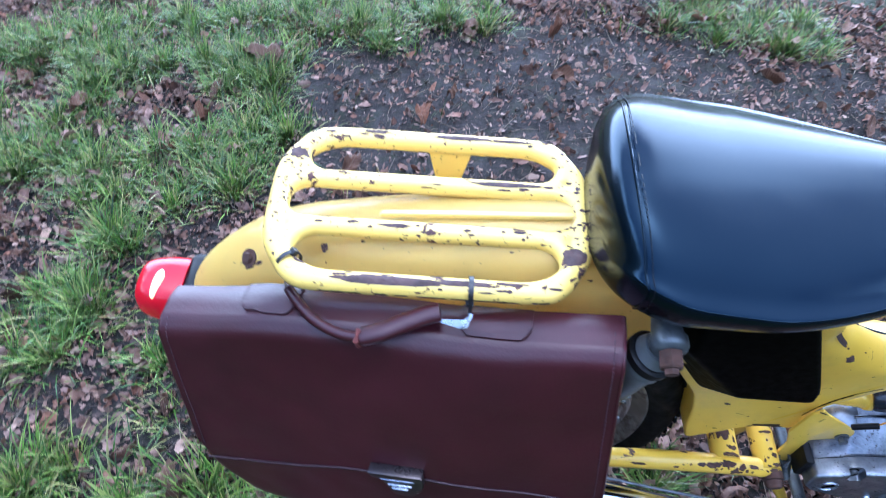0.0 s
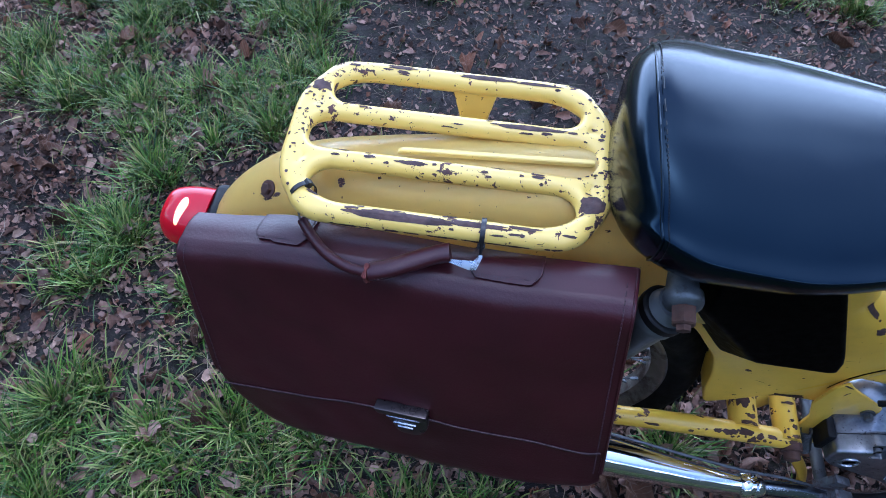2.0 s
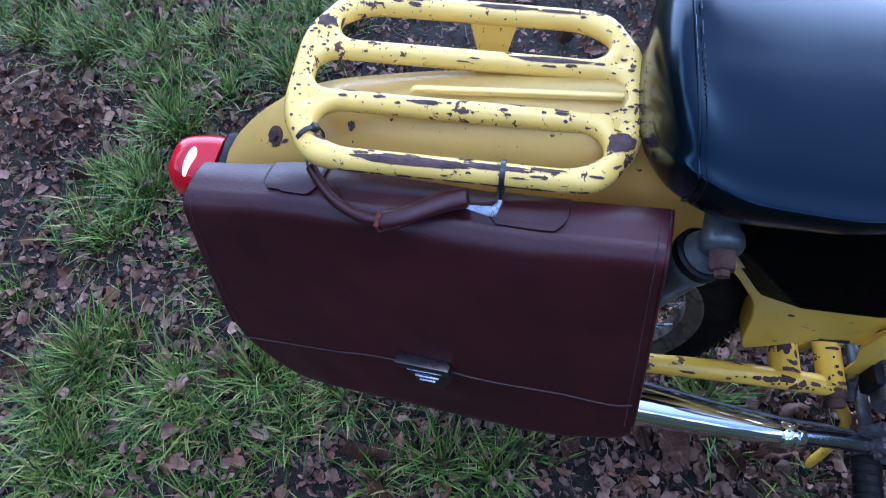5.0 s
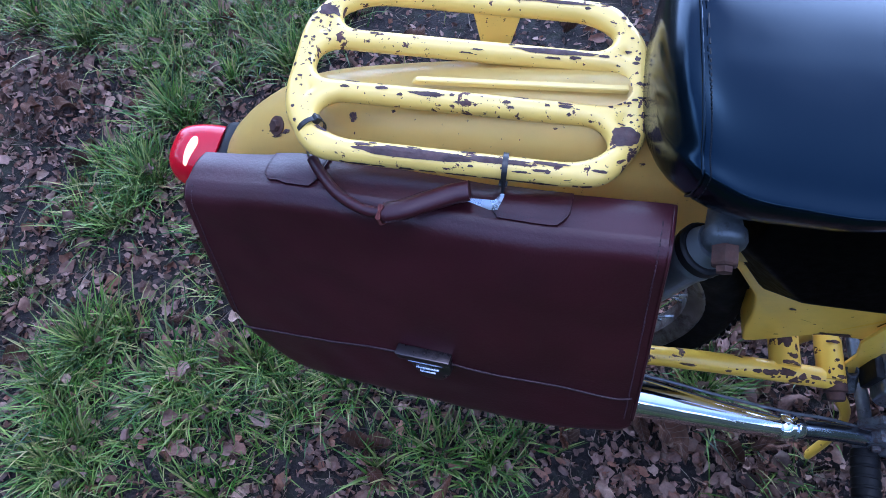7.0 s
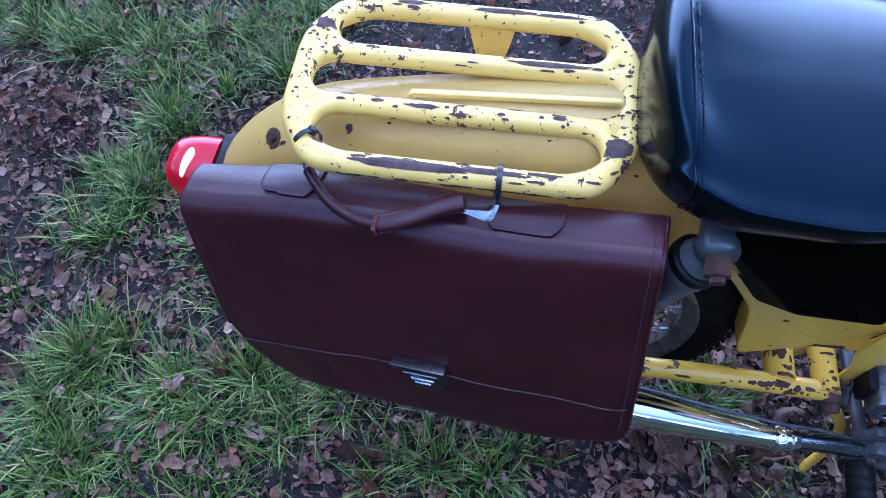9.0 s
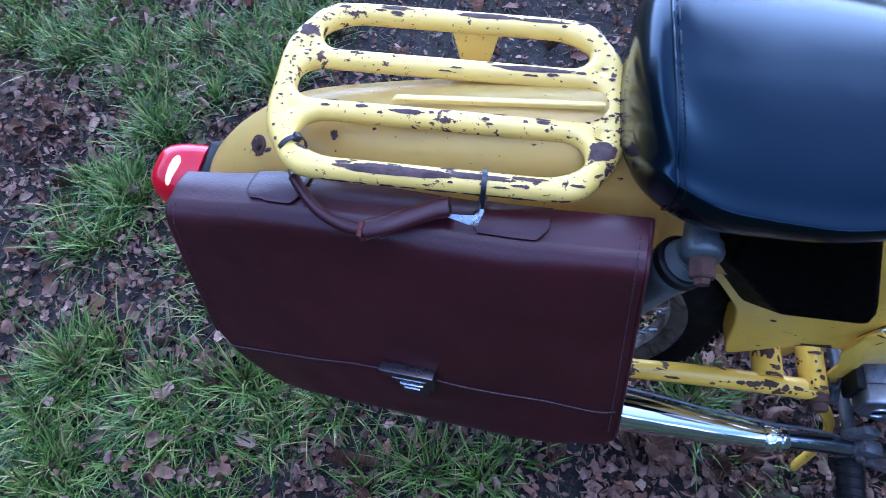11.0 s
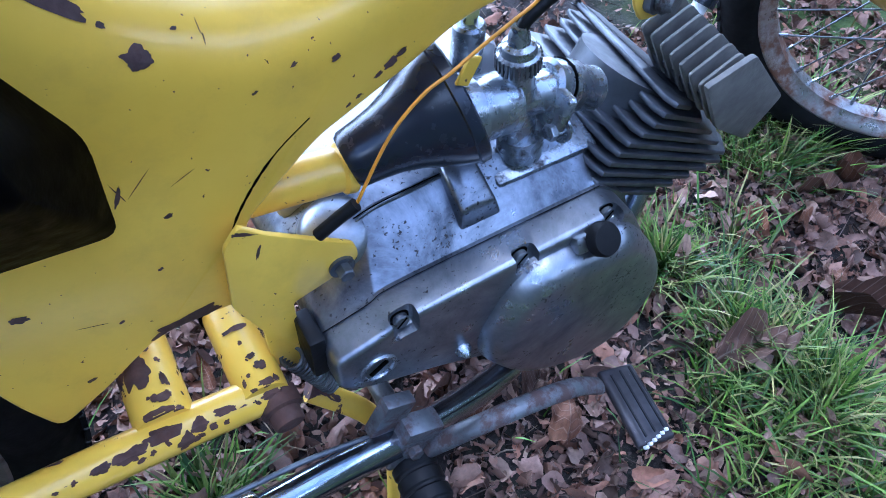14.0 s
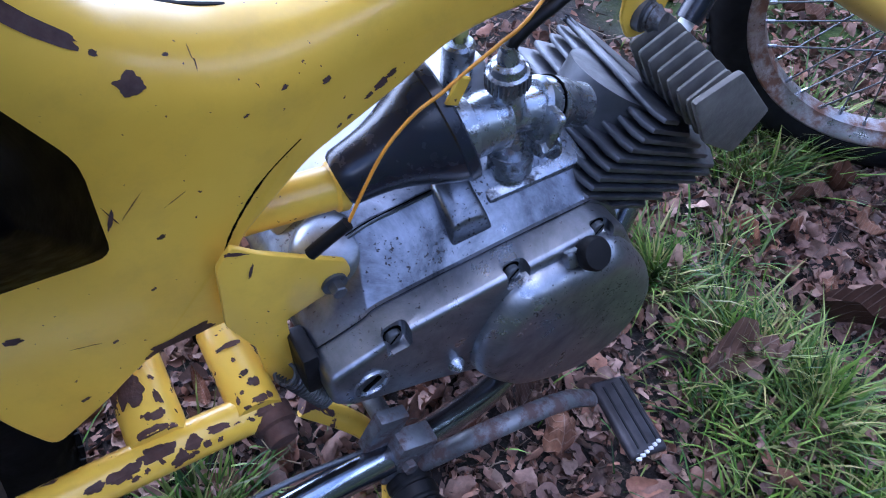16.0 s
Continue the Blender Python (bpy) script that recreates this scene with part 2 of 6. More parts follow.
def ground_mat():
    n = Nodes("wet_soil")
    soil = n.mix(n.ramp(n.noise(3.0, 6), 0.3, 0.7), (0.008, 0.0066, 0.006), (0.024, 0.020, 0.018))
    soil = n.mix(n.ramp(n.noise(60, 6, 0.7), 0.45, 0.75, 0, 0.7), soil, (0.050, 0.042, 0.038))
    soil = n.mix(n.ramp(n.noise(24, 4), 0.5, 0.68, 0, 0.35), soil, (0.030, 0.040, 0.016))
    soil = n.mix(n.ramp(n.noise(130, 7, 0.75, distort=1.2), 0.54, 0.60, 0, 0.45), soil, (0.095, 0.070, 0.056))
    soil = n.mix(n.ramp(n.noise(210, 5, 0.7, distort=2.0), 0.62, 0.66, 0, 0.5), soil, (0.16, 0.125, 0.10))
    xyz = n.t.nodes.new("ShaderNodeSeparateXYZ")
    n.put(xyz.inputs[0], n.co)
    off = n.math("MAXIMUM", n.math("ABSOLUTE", n.math("SUBTRACT", xyz.outputs[0], 0.2), 0), n.math("ABSOLUTE", n.math("SUBTRACT", xyz.outputs[1], 1.2), 0))
    off = n.math("ADD", off, n.math("MULTIPLY", n.math("SUBTRACT", n.noise(1.6, 5, 0.6), 0.5), 0.7))
    turf = n.mix(n.ramp(n.noise(35, 6, 0.7), 0.35, 0.65), (0.013, 0.026, 0.006), (0.058, 0.080, 0.020))
    litter = n.mix(n.ramp(n.noise(45, 6, 0.75), 0.35, 0.65), (0.017, 0.012, 0.009), (0.105, 0.072, 0.053))
    wild = n.mix(n.ramp(n.noise(1.3, 5, 0.6), 0.46, 0.54), litter, turf)
    soil = n.mix(n.ramp(off, 1.12, 1.36), soil, wild)
    n.set(base=soil, rough=n.ramp(n.noise(18, 5), 0.3, 0.7, 0.55, 0.95), spec=0.12)
    n.bump(n.math("ADD", n.noise(90, 6, 0.7), n.math("MULTIPLY", n.noise(14, 4), 2.0)), 0.7, 0.006)
    return n.mat


def island_mat(name, colours, rough, per="island", grain=70.0, spec=0.2, fleck=(0.02, 0.015, 0.012), pale=(0.42, 0.36, 0.32)):
    """Natural litter whose tone changes from piece to piece; leaves that are objects show their veins."""
    n = Nodes(name)
    if per == "island":
        rnd = n.t.nodes.new("ShaderNodeNewGeometry").outputs["Random Per Island"]
    else:
        rnd = n.t.nodes.new("ShaderNodeObjectInfo").outputs["Random"]
    ramp = n.t.nodes.new("ShaderNodeValToRGB")
    el = ramp.color_ramp.elements
    while len(el) < len(colours):
        el.new(0.5)
    for i, c in enumerate(colours):
        el[i].position, el[i].color = i / (len(colours) - 1), (*c, 1)
    n.put(ramp.inputs[0], rnd)
    tone = n.mix(n.ramp(n.noise(grain, 6, 0.7), 0.38, 0.68, 0, 0.75), ramp.outputs[0], n.mix(0.65, ramp.outputs[0], fleck))
    tone = n.mix(n.ramp(n.noise(grain * 0.37, 5, 0.65), 0.52, 0.72, 0, 0.6), tone, n.mix(0.5, tone, pale))
    height = n.noise(grain * 2.3, 4)
    if per != "island":
        xyz = n.t.nodes.new("ShaderNodeSeparateXYZ")
        n.put(xyz.inputs[0], n.co)
        side = n.math("ABSOLUTE", xyz.outputs[1], 0)
        wave = n.math("PINGPONG", n.math("SUBTRACT", xyz.outputs[0], n.math("MULTIPLY", side, 0.8)), 0.05)
        vein = n.math("MAXIMUM", n.ramp(side, 0.0, 0.012, 1.0, 0.0), n.ramp(wave, 0.0, 0.010, 0.7, 0.0))
        tone = n.mix(n.math("MULTIPLY", vein, 0.45), tone, n.mix(0.6, tone, (0.40, 0.33, 0.27)))
        height = n.math("ADD", height, n.math("MULTIPLY", vein, 0.5))
    n.set(base=tone, rough=rough, spec=spec)
    n.bump(height, 0.6, 0.0015)
    return n.mat


# for the added screen that blocks low sky light out of view
M_LIGHT_BLOCK = plain_mat("light_block", (0.03, 0.036, 0.02), 0.9, 0.0, 0.6, 1.5, 0.3, 6)
M_GROUND = ground_mat()
M_GRASS = island_mat("grass_blades", [(0.007, 0.023, 0.004), (0.052, 0.122, 0.012), (0.153, 0.242, 0.029), (0.015, 0.044, 0.007), (0.400, 0.349, 0.127), (0.032, 0.078, 0.010), (0.279, 0.316, 0.077), (0.098, 0.180, 0.019), (0.009, 0.026, 0.006), (0.265, 0.365, 0.061)], 0.36, grain=25.0, spec=0.22, fleck=(0.004, 0.015, 0.003), pale=(0.15, 0.25, 0.06))
M_LEAF = island_mat("dead_leaf", [(0.085, 0.042, 0.024), (0.135, 0.072, 0.044), (0.045, 0.024, 0.016), (0.17, 0.10, 0.066), (0.15, 0.06, 0.028), (0.06, 0.032, 0.022)], 0.5, "object", grain=7.0, spec=0.08, pale=(0.26, 0.17, 0.115))
M_LITTER = island_mat("leaf_litter", [(0.070, 0.043, 0.031), (0.263, 0.150, 0.104), (0.125, 0.071, 0.050), (0.391, 0.258, 0.181), (0.033, 0.020, 0.015), (0.299, 0.144, 0.086), (0.141, 0.083, 0.062), (0.335, 0.208, 0.156), (0.053, 0.033, 0.026)], 0.5, grain=90.0, spec=0.16, pale=(0.30, 0.22, 0.165))
M_TWIG = island_mat("straw_and_twigs", [(0.05, 0.035, 0.025), (0.24, 0.18, 0.11), (0.09, 0.06, 0.045), (0.34, 0.28, 0.19)], 0.7)

# ---------------------------------------------------------------- mesh helpers


def part(name, bm, material, parent=None, label="", smooth=40):
    """Links a bmesh as one mesh object, under a thing or a part where one is given."""
    me = bpy.data.meshes.new(name)
    bmesh.ops.recalc_face_normals(bm, faces=bm.faces[:])
    if smooth:
        lim = radians(smooth)
        for f in bm.faces:
            f.smooth = True
        for e in bm.edges:
            e.smooth = len(e.link_faces) == 2 and e.calc_face_angle(0) < lim
    bm.to_mesh(me)
    bm.free()
    me.materials.append(material)
    ob = new(name, me)
    ob.parent = parent
    return tagged(ob, label)


def empty(name, m=None, parent=None):
    ob = new(name)
    ob.empty_display_size = 0.05
    ob.parent = parent
    if m is not None:
        ob.matrix_basis = m
    return ob


def spline(points, steps=8, closed=False):
    """Catmull-Rom through the points."""
    p = [Vector(q) for q in points]
    n, out = len(p), []
    for i in range(n if closed else n - 1):
        if closed:
            a, b, c, d = p[(i - 1) % n], p[i], p[(i + 1) % n], p[(i + 2) % n]
        else:
            a, b, c, d = p[max(i - 1, 0)], p[i], p[i + 1], p[min(i + 2, n - 1)]
        for k in range(steps):
            t = k / steps
            out.append(0.5 * (2 * b + (c - a) * t + (2 * a - 5 * b + 4 * c - d) * t * t + (3 * b - a - 3 * c + d) * t ** 3))
    if not closed:
        out.append(p[-1])
    return out


def tube(bm, path, radius, sides=14, closed=False, flat=1.0, caps=True):
    """A tube along a path; radius a number or one for each point."""
    path = [Vector(p) for p in path]
    n = len(path)
    rad = [radius] * n if isinstance(radius, (int, float)) else list(radius)
    rings, side = [], None
    for i, p in enumerate(path):
        if closed:
            d = path[(i + 1) % n] - path[i - 1]
        else:
            d = path[min(i + 1, n - 1)] - path[max(i - 1, 0)]
        d.normalize()
        if side is None:
            side = d.orthogonal().normalized()
            if abs(d.z) < 0.9:
                side = d.cross(Vector((0, 0, 1))).normalized()
        side = (side - d * side.dot(d)).normalized()
        up = side.cross(d)
        rings.append([bm.verts.new(p + rad[i] * (math.cos(a) * side + flat * math.sin(a) * up)) for a in (2 * math.pi * k / sides for k in range(sides))])
    for i in range(n if closed else n - 1):
        a, b = rings[i], rings[(i + 1) % n]
        for k in range(sides):
            bm.faces.new((a[k], a[(k + 1) % sides], b[(k + 1) % sides], b[k]))
    if caps and not closed:
        bm.faces.new(rings[0])
        bm.faces.new(rings[-1])
    return bm


def lathe(bm, origin, axis, profile, sides=24, caps=True):
    """Turns a profile of (along, radius) round an axis."""
    axis = Vector(axis).normalized()
    side = axis.orthogonal().normalized()
    up = axis.cross(side)
    rings = []
    for a, r in profile:
        c = Vector(origin) + axis * a
        if r < 1e-5:
            rings.append([bm.verts.new(c)])
        else:
            rings.append([bm.verts.new(c + r * (math.cos(t) * side + math.sin(t) * up)) for t in (2 * math.pi * k / sides for k in range(sides))])
    for a, b in zip(rings, rings[1:]):
        for k in range(sides):
            q = [a[k % len(a)], a[(k + 1) % len(a)], b[(k + 1) % len(b)], b[k % len(b)]]
            q = list(dict.fromkeys(q))
            if len(q) > 2:
                bm.faces.new(q)
    for r in (rings[0], rings[-1]):
        if caps and len(r) > 2:
            bm.faces.new(r)
    return bm


def prism(bm, outline, u0, u1, bevel=0.0, segments=3):
    """An outline of (x, z) pulled from y = u0 to y = u1, with rounded edges."""
    a = [bm.verts.new((x, u0, z)) for x, z in outline]
    b = [bm.verts.new((x, u1, z)) for x, z in outline]
    n = len(a)
    fresh = [bm.faces.new(a), bm.faces.new(b[::-1])]
    rims = list(fresh[0].edges) + list(fresh[1].edges)
    for k in range(n):
        bm.faces.new((a[k], b[k], b[(k + 1) % n], a[(k + 1) % n]))
    if bevel:
        bmesh.ops.recalc_face_normals(bm, faces=bm.faces[:])
        bmesh.ops.bevel(bm, geom=rims, offset=bevel, segments=segments, profile=0.5, affect="EDGES", clamp_overlap=True)
    return bm


def slab(bm, m, size, bevel=0.002, segments=2):
    """A box of a size at a pose, with rounded edges."""
    made = bmesh.ops.create_cube(bm, size=1.0, matrix=m @ Matrix.Diagonal((*size, 1)))
    if bevel:
        edges = list({e for v in made["verts"] for e in v.link_edges})
        bmesh.ops.bevel(bm, geom=edges, offset=bevel, segments=segments, profile=0.5, affect="EDGES", clamp_overlap=True)
    return bm


def rounded(points, steps=6, closed=True):
    """A smooth outline of (x, z) through the points."""
    return [(p.x, p.z) for p in spline([(x, 0, z) for x, z in points], steps, closed)]


def corners(points, radius=0.01, steps=4):
    """An outline of (x, z) with each corner cut round."""
    out, n = [], len(points)
    for i in range(n):
        p, a, b = Vector(points[i]), Vector(points[i - 1]), Vector(points[(i + 1) % n])
        r = min(radius, (a - p).length * 0.45, (b - p).length * 0.45)
        s, e = p + (a - p).normalized() * r, p + (b - p).normalized() * r
        for k in range(steps + 1):
            t = k / steps
            out.append(tuple((1 - t) ** 2 * s + 2 * t * (1 - t) * p + t * t * e))
    return out


def bolt(name, place, axis, parent, r=0.006, high=0.006, material=None, label=""):
    """A six-sided bolt head with a washer."""
    bm = lathe(bmesh.new(), place, axis, [(-0.001, r * 1.6), (0.0012, r * 1.6), (0.0012, r * 1.55)], 18)
    lathe(bm, place, axis, [(0.001, r), (high - 0.001, r), (high, r * 0.85)], 6)
    return part(name, bm, material or M_STEEL, parent, label, 30)


def screw(name, place, axis, parent, r=0.0055):
    """A slotted cheese-head screw."""
    axis = Vector(axis).normalized()
    bm = lathe(bmesh.new(), place, axis, [(-0.004, r), (0.003, r), (0.0038, r * 0.85)], 16)
    ob = part(name, bm, M_STEEL, parent)
    s = axis.orthogonal().normalized()
    slot = bmesh.new()
    tube(slot, [Vector(place) + axis * 0.0036 - s * r * 0.9, Vector(place) + axis * 0.0036 + s * r * 0.9], 0.0009, 6)
    part("slot", slot, M_BLACK, ob)
    return ob


# ---------------------------------------------------------------- ground
NEAR_X, NEAR_Y = (-1.9, 2.3), (-0.3, 3.0)


def relief(x, y):
    """The height of the uneven ground."""
    return 0.014 * noise.noise((x * 2.1, y * 2.1, 0.3)) + 0.007 * noise.noise((x * 7, y * 7, 2.0)) - 0.004


GRASSY = [(-1.2, 1.25, .13), (-.95, 1.28, .17), (-.72, 1.14, .2), (-.55, 1.25, .18), (-.35, 1.4, .13), (-.15, 1.49, .11), (-.7, .83, .09), (-.73, .7, .09), (-.5, .68, .05),
          (-.42, .58, .05), (-.82, .5, .07), (-.6, .37, .12), (-.5, .25, .13), (-.38, .36, .13), (-.25, .36, .12), (-.16, .45, .08), (0, .37, .09), (.14, .40, .06), (.46, .62, .05),
          (.60, .48, .04), (-1.2, 1.65, .2), (-.95, 1.65, .25), (-.6, 1.75, .27), (-.3, 1.85, .25), (-.03, 2.06, .13), (.73, 2.2, .2), (1.0, 2.14, .12), (1.13, .66, .09), (1.39, .77, .11),
          (1.03, .5, .08), (1.02, .4, .09), (1.1, .36, .06), (1.16, .53, .03)]


def grassiness(x, y):
    best = max(1.0 - math.hypot(x - a, y - b) / r for a, b, r in GRASSY)
    return best + 0.5 * noise.noise((x * 5, y * 5, 7.0)) + 0.25 * noise.noise((x * 14, y * 14, 3.0))


def muddy(x, y):
    return (1 - math.hypot((x - 0.55) / 1.0, (y - 1.55) / 0.5)) > 0.25 * noise.noise((x * 4, y * 4, 1.0))


def build_ground():
    bm = bmesh.new()
    nx, ny = 150, 120
    xs = [NEAR_X[0] + (NEAR_X[1] - NEAR_X[0]) * i / nx for i in range(nx + 1)]
    ys = [NEAR_Y[0] + (NEAR_Y[1] - NEAR_Y[0]) * j / ny for j in range(ny + 1)]
    far = [40.0, 600.0]
    xs = [NEAR_X[0] - d for d in far[::-1]] + xs + [NEAR_X[1] + d for d in far]
    ys = [NEAR_Y[0] - d for d in far[::-1]] + ys + [NEAR_Y[1] + d for d in far]
    grid = [[bm.verts.new((x, y, relief(x, y))) for x in xs] for y in ys]
    for a, b in zip(grid, grid[1:]):
        for k in range(len(xs) - 1):
            bm.faces.new((a[k], a[k + 1], b[k + 1], b[k]))
    ob = part("ground", bm, M_GROUND, None, "damp dark soil strewn with dead leaves and grass", 180)
    tagged(ob, category="ground", kind="structure")


def scatter_mesh(name, verts, faces, material, label, category):
    me = bpy.data.meshes.new(name)
    me.from_pydata(verts, [], faces)
    me.materials.append(material)
    me.polygons.foreach_set("use_smooth", [True] * len(me.polygons))
    return tagged(new(name, me), label, category, kind="stuff")


def build_grass():
    rng = random.Random(4)
    verts, faces = [], []

    def blade(x, y, h, lean, az, w):
        z = relief(x, y) - 0.003
        c, s = math.cos(az), math.sin(az)
        base = len(verts)
        curl = rng.uniform(0.3, 1.3)
        for t in (0.0, 0.35, 0.7):
            out, up = lean * h * t ** (1 + curl), h * t * (1 - 0.25 * lean * t)
            half = w * (1 - t * 0.75) / 2
            for sgn in (-1, 1):
                verts.append((x + c * out - s * half * sgn, y + s * out + c * half * sgn, z + up))
        out, up = lean * h, h * (1 - 0.28 * lean)
        verts.append((x + c * out, y + s * out, z + max(up, 0.004)))
        faces.extend([(base, base + 1, base + 3, base + 2), (base + 2, base + 3, base + 5, base + 4), (base + 4, base + 5, base + 6)])

    clumps = []
    while len(clumps) < 250:
        x, y = rng.uniform(-1.6, 1.9), rng.uniform(0.0, 2.5)
        if grassiness(x, y) > 0.15 and (not muddy(x, y) or rng.random() < 0.06):
            clumps.append((x, y, rng.uniform(0.035, 0.085), rng.uniform(0.7, 1.35)))
    # full clumps whose blades fan outwards
    for x, y, r, tall in clumps:
        for _ in range(int(3700 * r * r * math.pi * rng.uniform(2.0, 3.4))):
            d, a = r * abs(rng.gauss(0, 0.5)), rng.uniform(0, 6.28)
            az = a + rng.gauss(0, 0.8)
            blade(x + d * math.cos(a), y + d * math.sin(a), rng.uniform(0.022, 0.078) * tall, rng.uniform(0.15, 0.6) + 0.8 * min(1.3, d / r), az, rng.uniform(0.0026, 0.0056))
    # thin growth between them
    tufts = 0
    while tufts < 2400:
        x, y = rng.uniform(-1.6, 1.9), rng.uniform(0.0, 2.5)
        g = grassiness(x, y)
        if (g < 0.05 and rng.random() > 0.05) or (muddy(x, y) and rng.random() > 0.05):
            continue
        tufts += 1
        full = max(0.25, min(1.0, g * 1.1))
        main = rng.uniform(0, 6.28)
        for _ in range(int(rng.uniform(6, 18) * full)):
            r, a = rng.gauss(0, 0.018), rng.uniform(0, 6.28)
            az = main + rng.gauss(0, 1.2)
            blade(x + r * math.cos(a), y + r * math.sin(a), rng.uniform(0.02, 0.07), rng.uniform(0.3, 1.3), az, rng.uniform(0.0018, 0.0042))
    far = 0
    while far < 2600:
        x, y = rng.uniform(-3.6, 4.0), rng.uniform(-1.6, 4.6)
        if -1.5 < x < 1.8 and -0.1 < y < 2.4 or noise.noise((x * 1.6, y * 1.6, 5.0)) < -0.05:
            continue
        far += 1
        for _ in range(9):
            az = rng.uniform(0, 6.28)
            blade(x + rng.gauss(0, 0.03), y + rng.gauss(0, 0.03), rng.uniform(0.03, 0.09), rng.uniform(0.2, 1.1), az, rng.uniform(0.002, 0.004))
    scatter_mesh("grass", verts, faces, M_GRASS, "tufts of short wet green grass with straw-coloured blades", "grass")


def leaf_shape(rng, length, width, lobes=0, rows=8, cols=5):
    """A crumpled dead leaf: rows across the blade, ragged or torn edges and a folded midrib."""
    pts = []
    curl, bend, wave = rng.uniform(-1.6, 2.6), rng.uniform(-1.4, 1.6), rng.uniform(0, 6.28)
    sweep, seed, twist = rng.uniform(-0.3, 0.3), rng.uniform(0, 99), rng.uniform(-0.9, 0.9)
    first = rng.uniform(0.0, 0.4) if lobes else 0.0
    last = rng.uniform(0.65, 1.0) if lobes else 1.0
    for i in range(rows):
        t = first + (last - first) * i / (rows - 1)
        half = width * 0.5 * (math.sin(math.pi * min(1, t * 0.93 + 0.05)) ** 0.75 + 0.03)
        for j in range(cols):
            s = 2 * j / (cols - 1) - 1
            edge = half * (1 + (0.55 if lobes else 0.28) * noise.noise((t * 9, s * 2, seed))) if abs(s) == 1 else half
            z = abs(s) ** 1.3 * curl * half * 0.6 + bend * length * 0.35 * (t - 0.5) ** 2 + twist * s * half * (t - 0.5)
            z += 0.24 * width * noise.noise((t * 4.5, s * 2.6, seed + 7)) + 0.06 * width * math.sin(11 * t + wave + 3 * s)
            ragged = 0.12 * length * noise.noise((s * 2.3, seed, 4.0)) if lobes and i in (0, rows - 1) else 0.0
            pts.append((length * (t - 0.5) + ragged, s * edge + sweep * length * (t - 0.5) ** 2, z))
    quads = [(i * cols + j, i * cols + j + 1, (i + 1) * cols + j + 1, (i + 1) * cols + j) for i in range(rows - 1) for j in range(cols - 1)]
    low = min(p[2] for p in pts)
    return [(x, y, z - low) for x, y, z in pts], quads


def build_litter():
    rng = random.Random(9)
    verts, faces = [], []
    count = 0
    while count < 46000:
        x, y = (rng.uniform(-1.5, 1.8), rng.uniform(0.05, 2.4)) if count < 38000 else (rng.uniform(0.3, 1.6), rng.uniform(0.2, 1.0))
        if (grassiness(x, y) > 0.42 and rng.random() > 0.75) or (muddy(x, y) and rng.random() > 0.16):
            continue
        count += 1
        size = rng.choice((0.009, 0.011, 0.014, 0.018, 0.023, 0.030, 0.042))
        pts, quads = leaf_shape(rng, size * rng.uniform(0.7, 1.3), size * rng.uniform(0.2, 0.62), 1, 6, 4)
        turn = Euler((rng.gauss(0, 0.9), rng.gauss(0, 0.7), rng.uniform(0, 6.28))).to_matrix()
        z = relief(x, y) + rng.uniform(0.0, 0.010 if grassiness(x, y) < 0.42 else 0.034)
        base = len(verts)
        for p in pts:
            q = turn @ Vector(p)
            verts.append((q.x + x, q.y + y, q.z + z))
        faces.extend(tuple(base + k for k in f) for f in quads)
    for _ in range(22000):
        x, y = rng.uniform(-1.5, 1.8), rng.uniform(0.05, 2.4)
        size, flat, a = rng.uniform(0.003, 0.010), rng.uniform(0.25, 0.8), rng.uniform(0, 6.28)
        turn = Euler((rng.gauss(0, 0.6), rng.gauss(0, 0.6), a)).to_matrix()
        z = relief(x, y) + rng.uniform(0.001, 0.008)
        base = len(verts)
        for px, py in ((-1, -0.5), (0.1, -1), (1, -0.2), (0.7, 0.8), (-0.6, 0.9)):
            q = turn @ Vector((px * size * rng.uniform(0.7, 1.2), py * size * flat * rng.uniform(0.6, 1.2), rng.uniform(-0.15, 0.15) * size))
            verts.append((q.x + x, q.y + y, q.z + z))
        faces.extend(((base, base + 1, base + 2), (base, base + 2, base + 3), (base, base + 3, base + 4)))
    scatter_mesh("leaf_litter", verts, faces, M_LITTER, "brown broken leaf litter lying on wet soil", "leaf litter")


def build_twigs():
    rng = random.Random(33)
    verts, faces = [], []
    for _ in range(5200):
        x, y = rng.uniform(-1.7, 2.0), rng.uniform(0.05, 2.6)
        length, a, r = rng.choice((0.012, 0.018, 0.025, 0.035, 0.05, 0.08)), rng.uniform(0, 6.28), rng.uniform(0.0004, 0.0011)
        z0, lift, bow = relief(x, y) + rng.uniform(0.003, 0.014), rng.uniform(-0.006, 0.008), rng.gauss(0, 0.12)
        base = len(verts)
        for k in range(4):
            t = k / 3 - 0.5
            px, py = length * t, bow * length * (t * t - 0.25) * 4
            c = (x + px * math.cos(a) - py * math.sin(a), y + px * math.sin(a) + py * math.cos(a), z0 + lift * t)
            for j in range(3):
                w = 2.094 * j
                verts.append((c[0] - math.sin(a) * r * math.cos(w), c[1] + math.cos(a) * r * math.cos(w), c[2] + r * math.sin(w)))
        for k in range(3):
            for j in range(3):
                p = base + 3 * k
                faces.append((p + j, p + (j + 1) % 3, p + 3 + (j + 1) % 3, p + 3 + j))
    scatter_mesh("twigs", verts, faces, M_TWIG, "thin twigs and straw lying on the soil", "twigs")


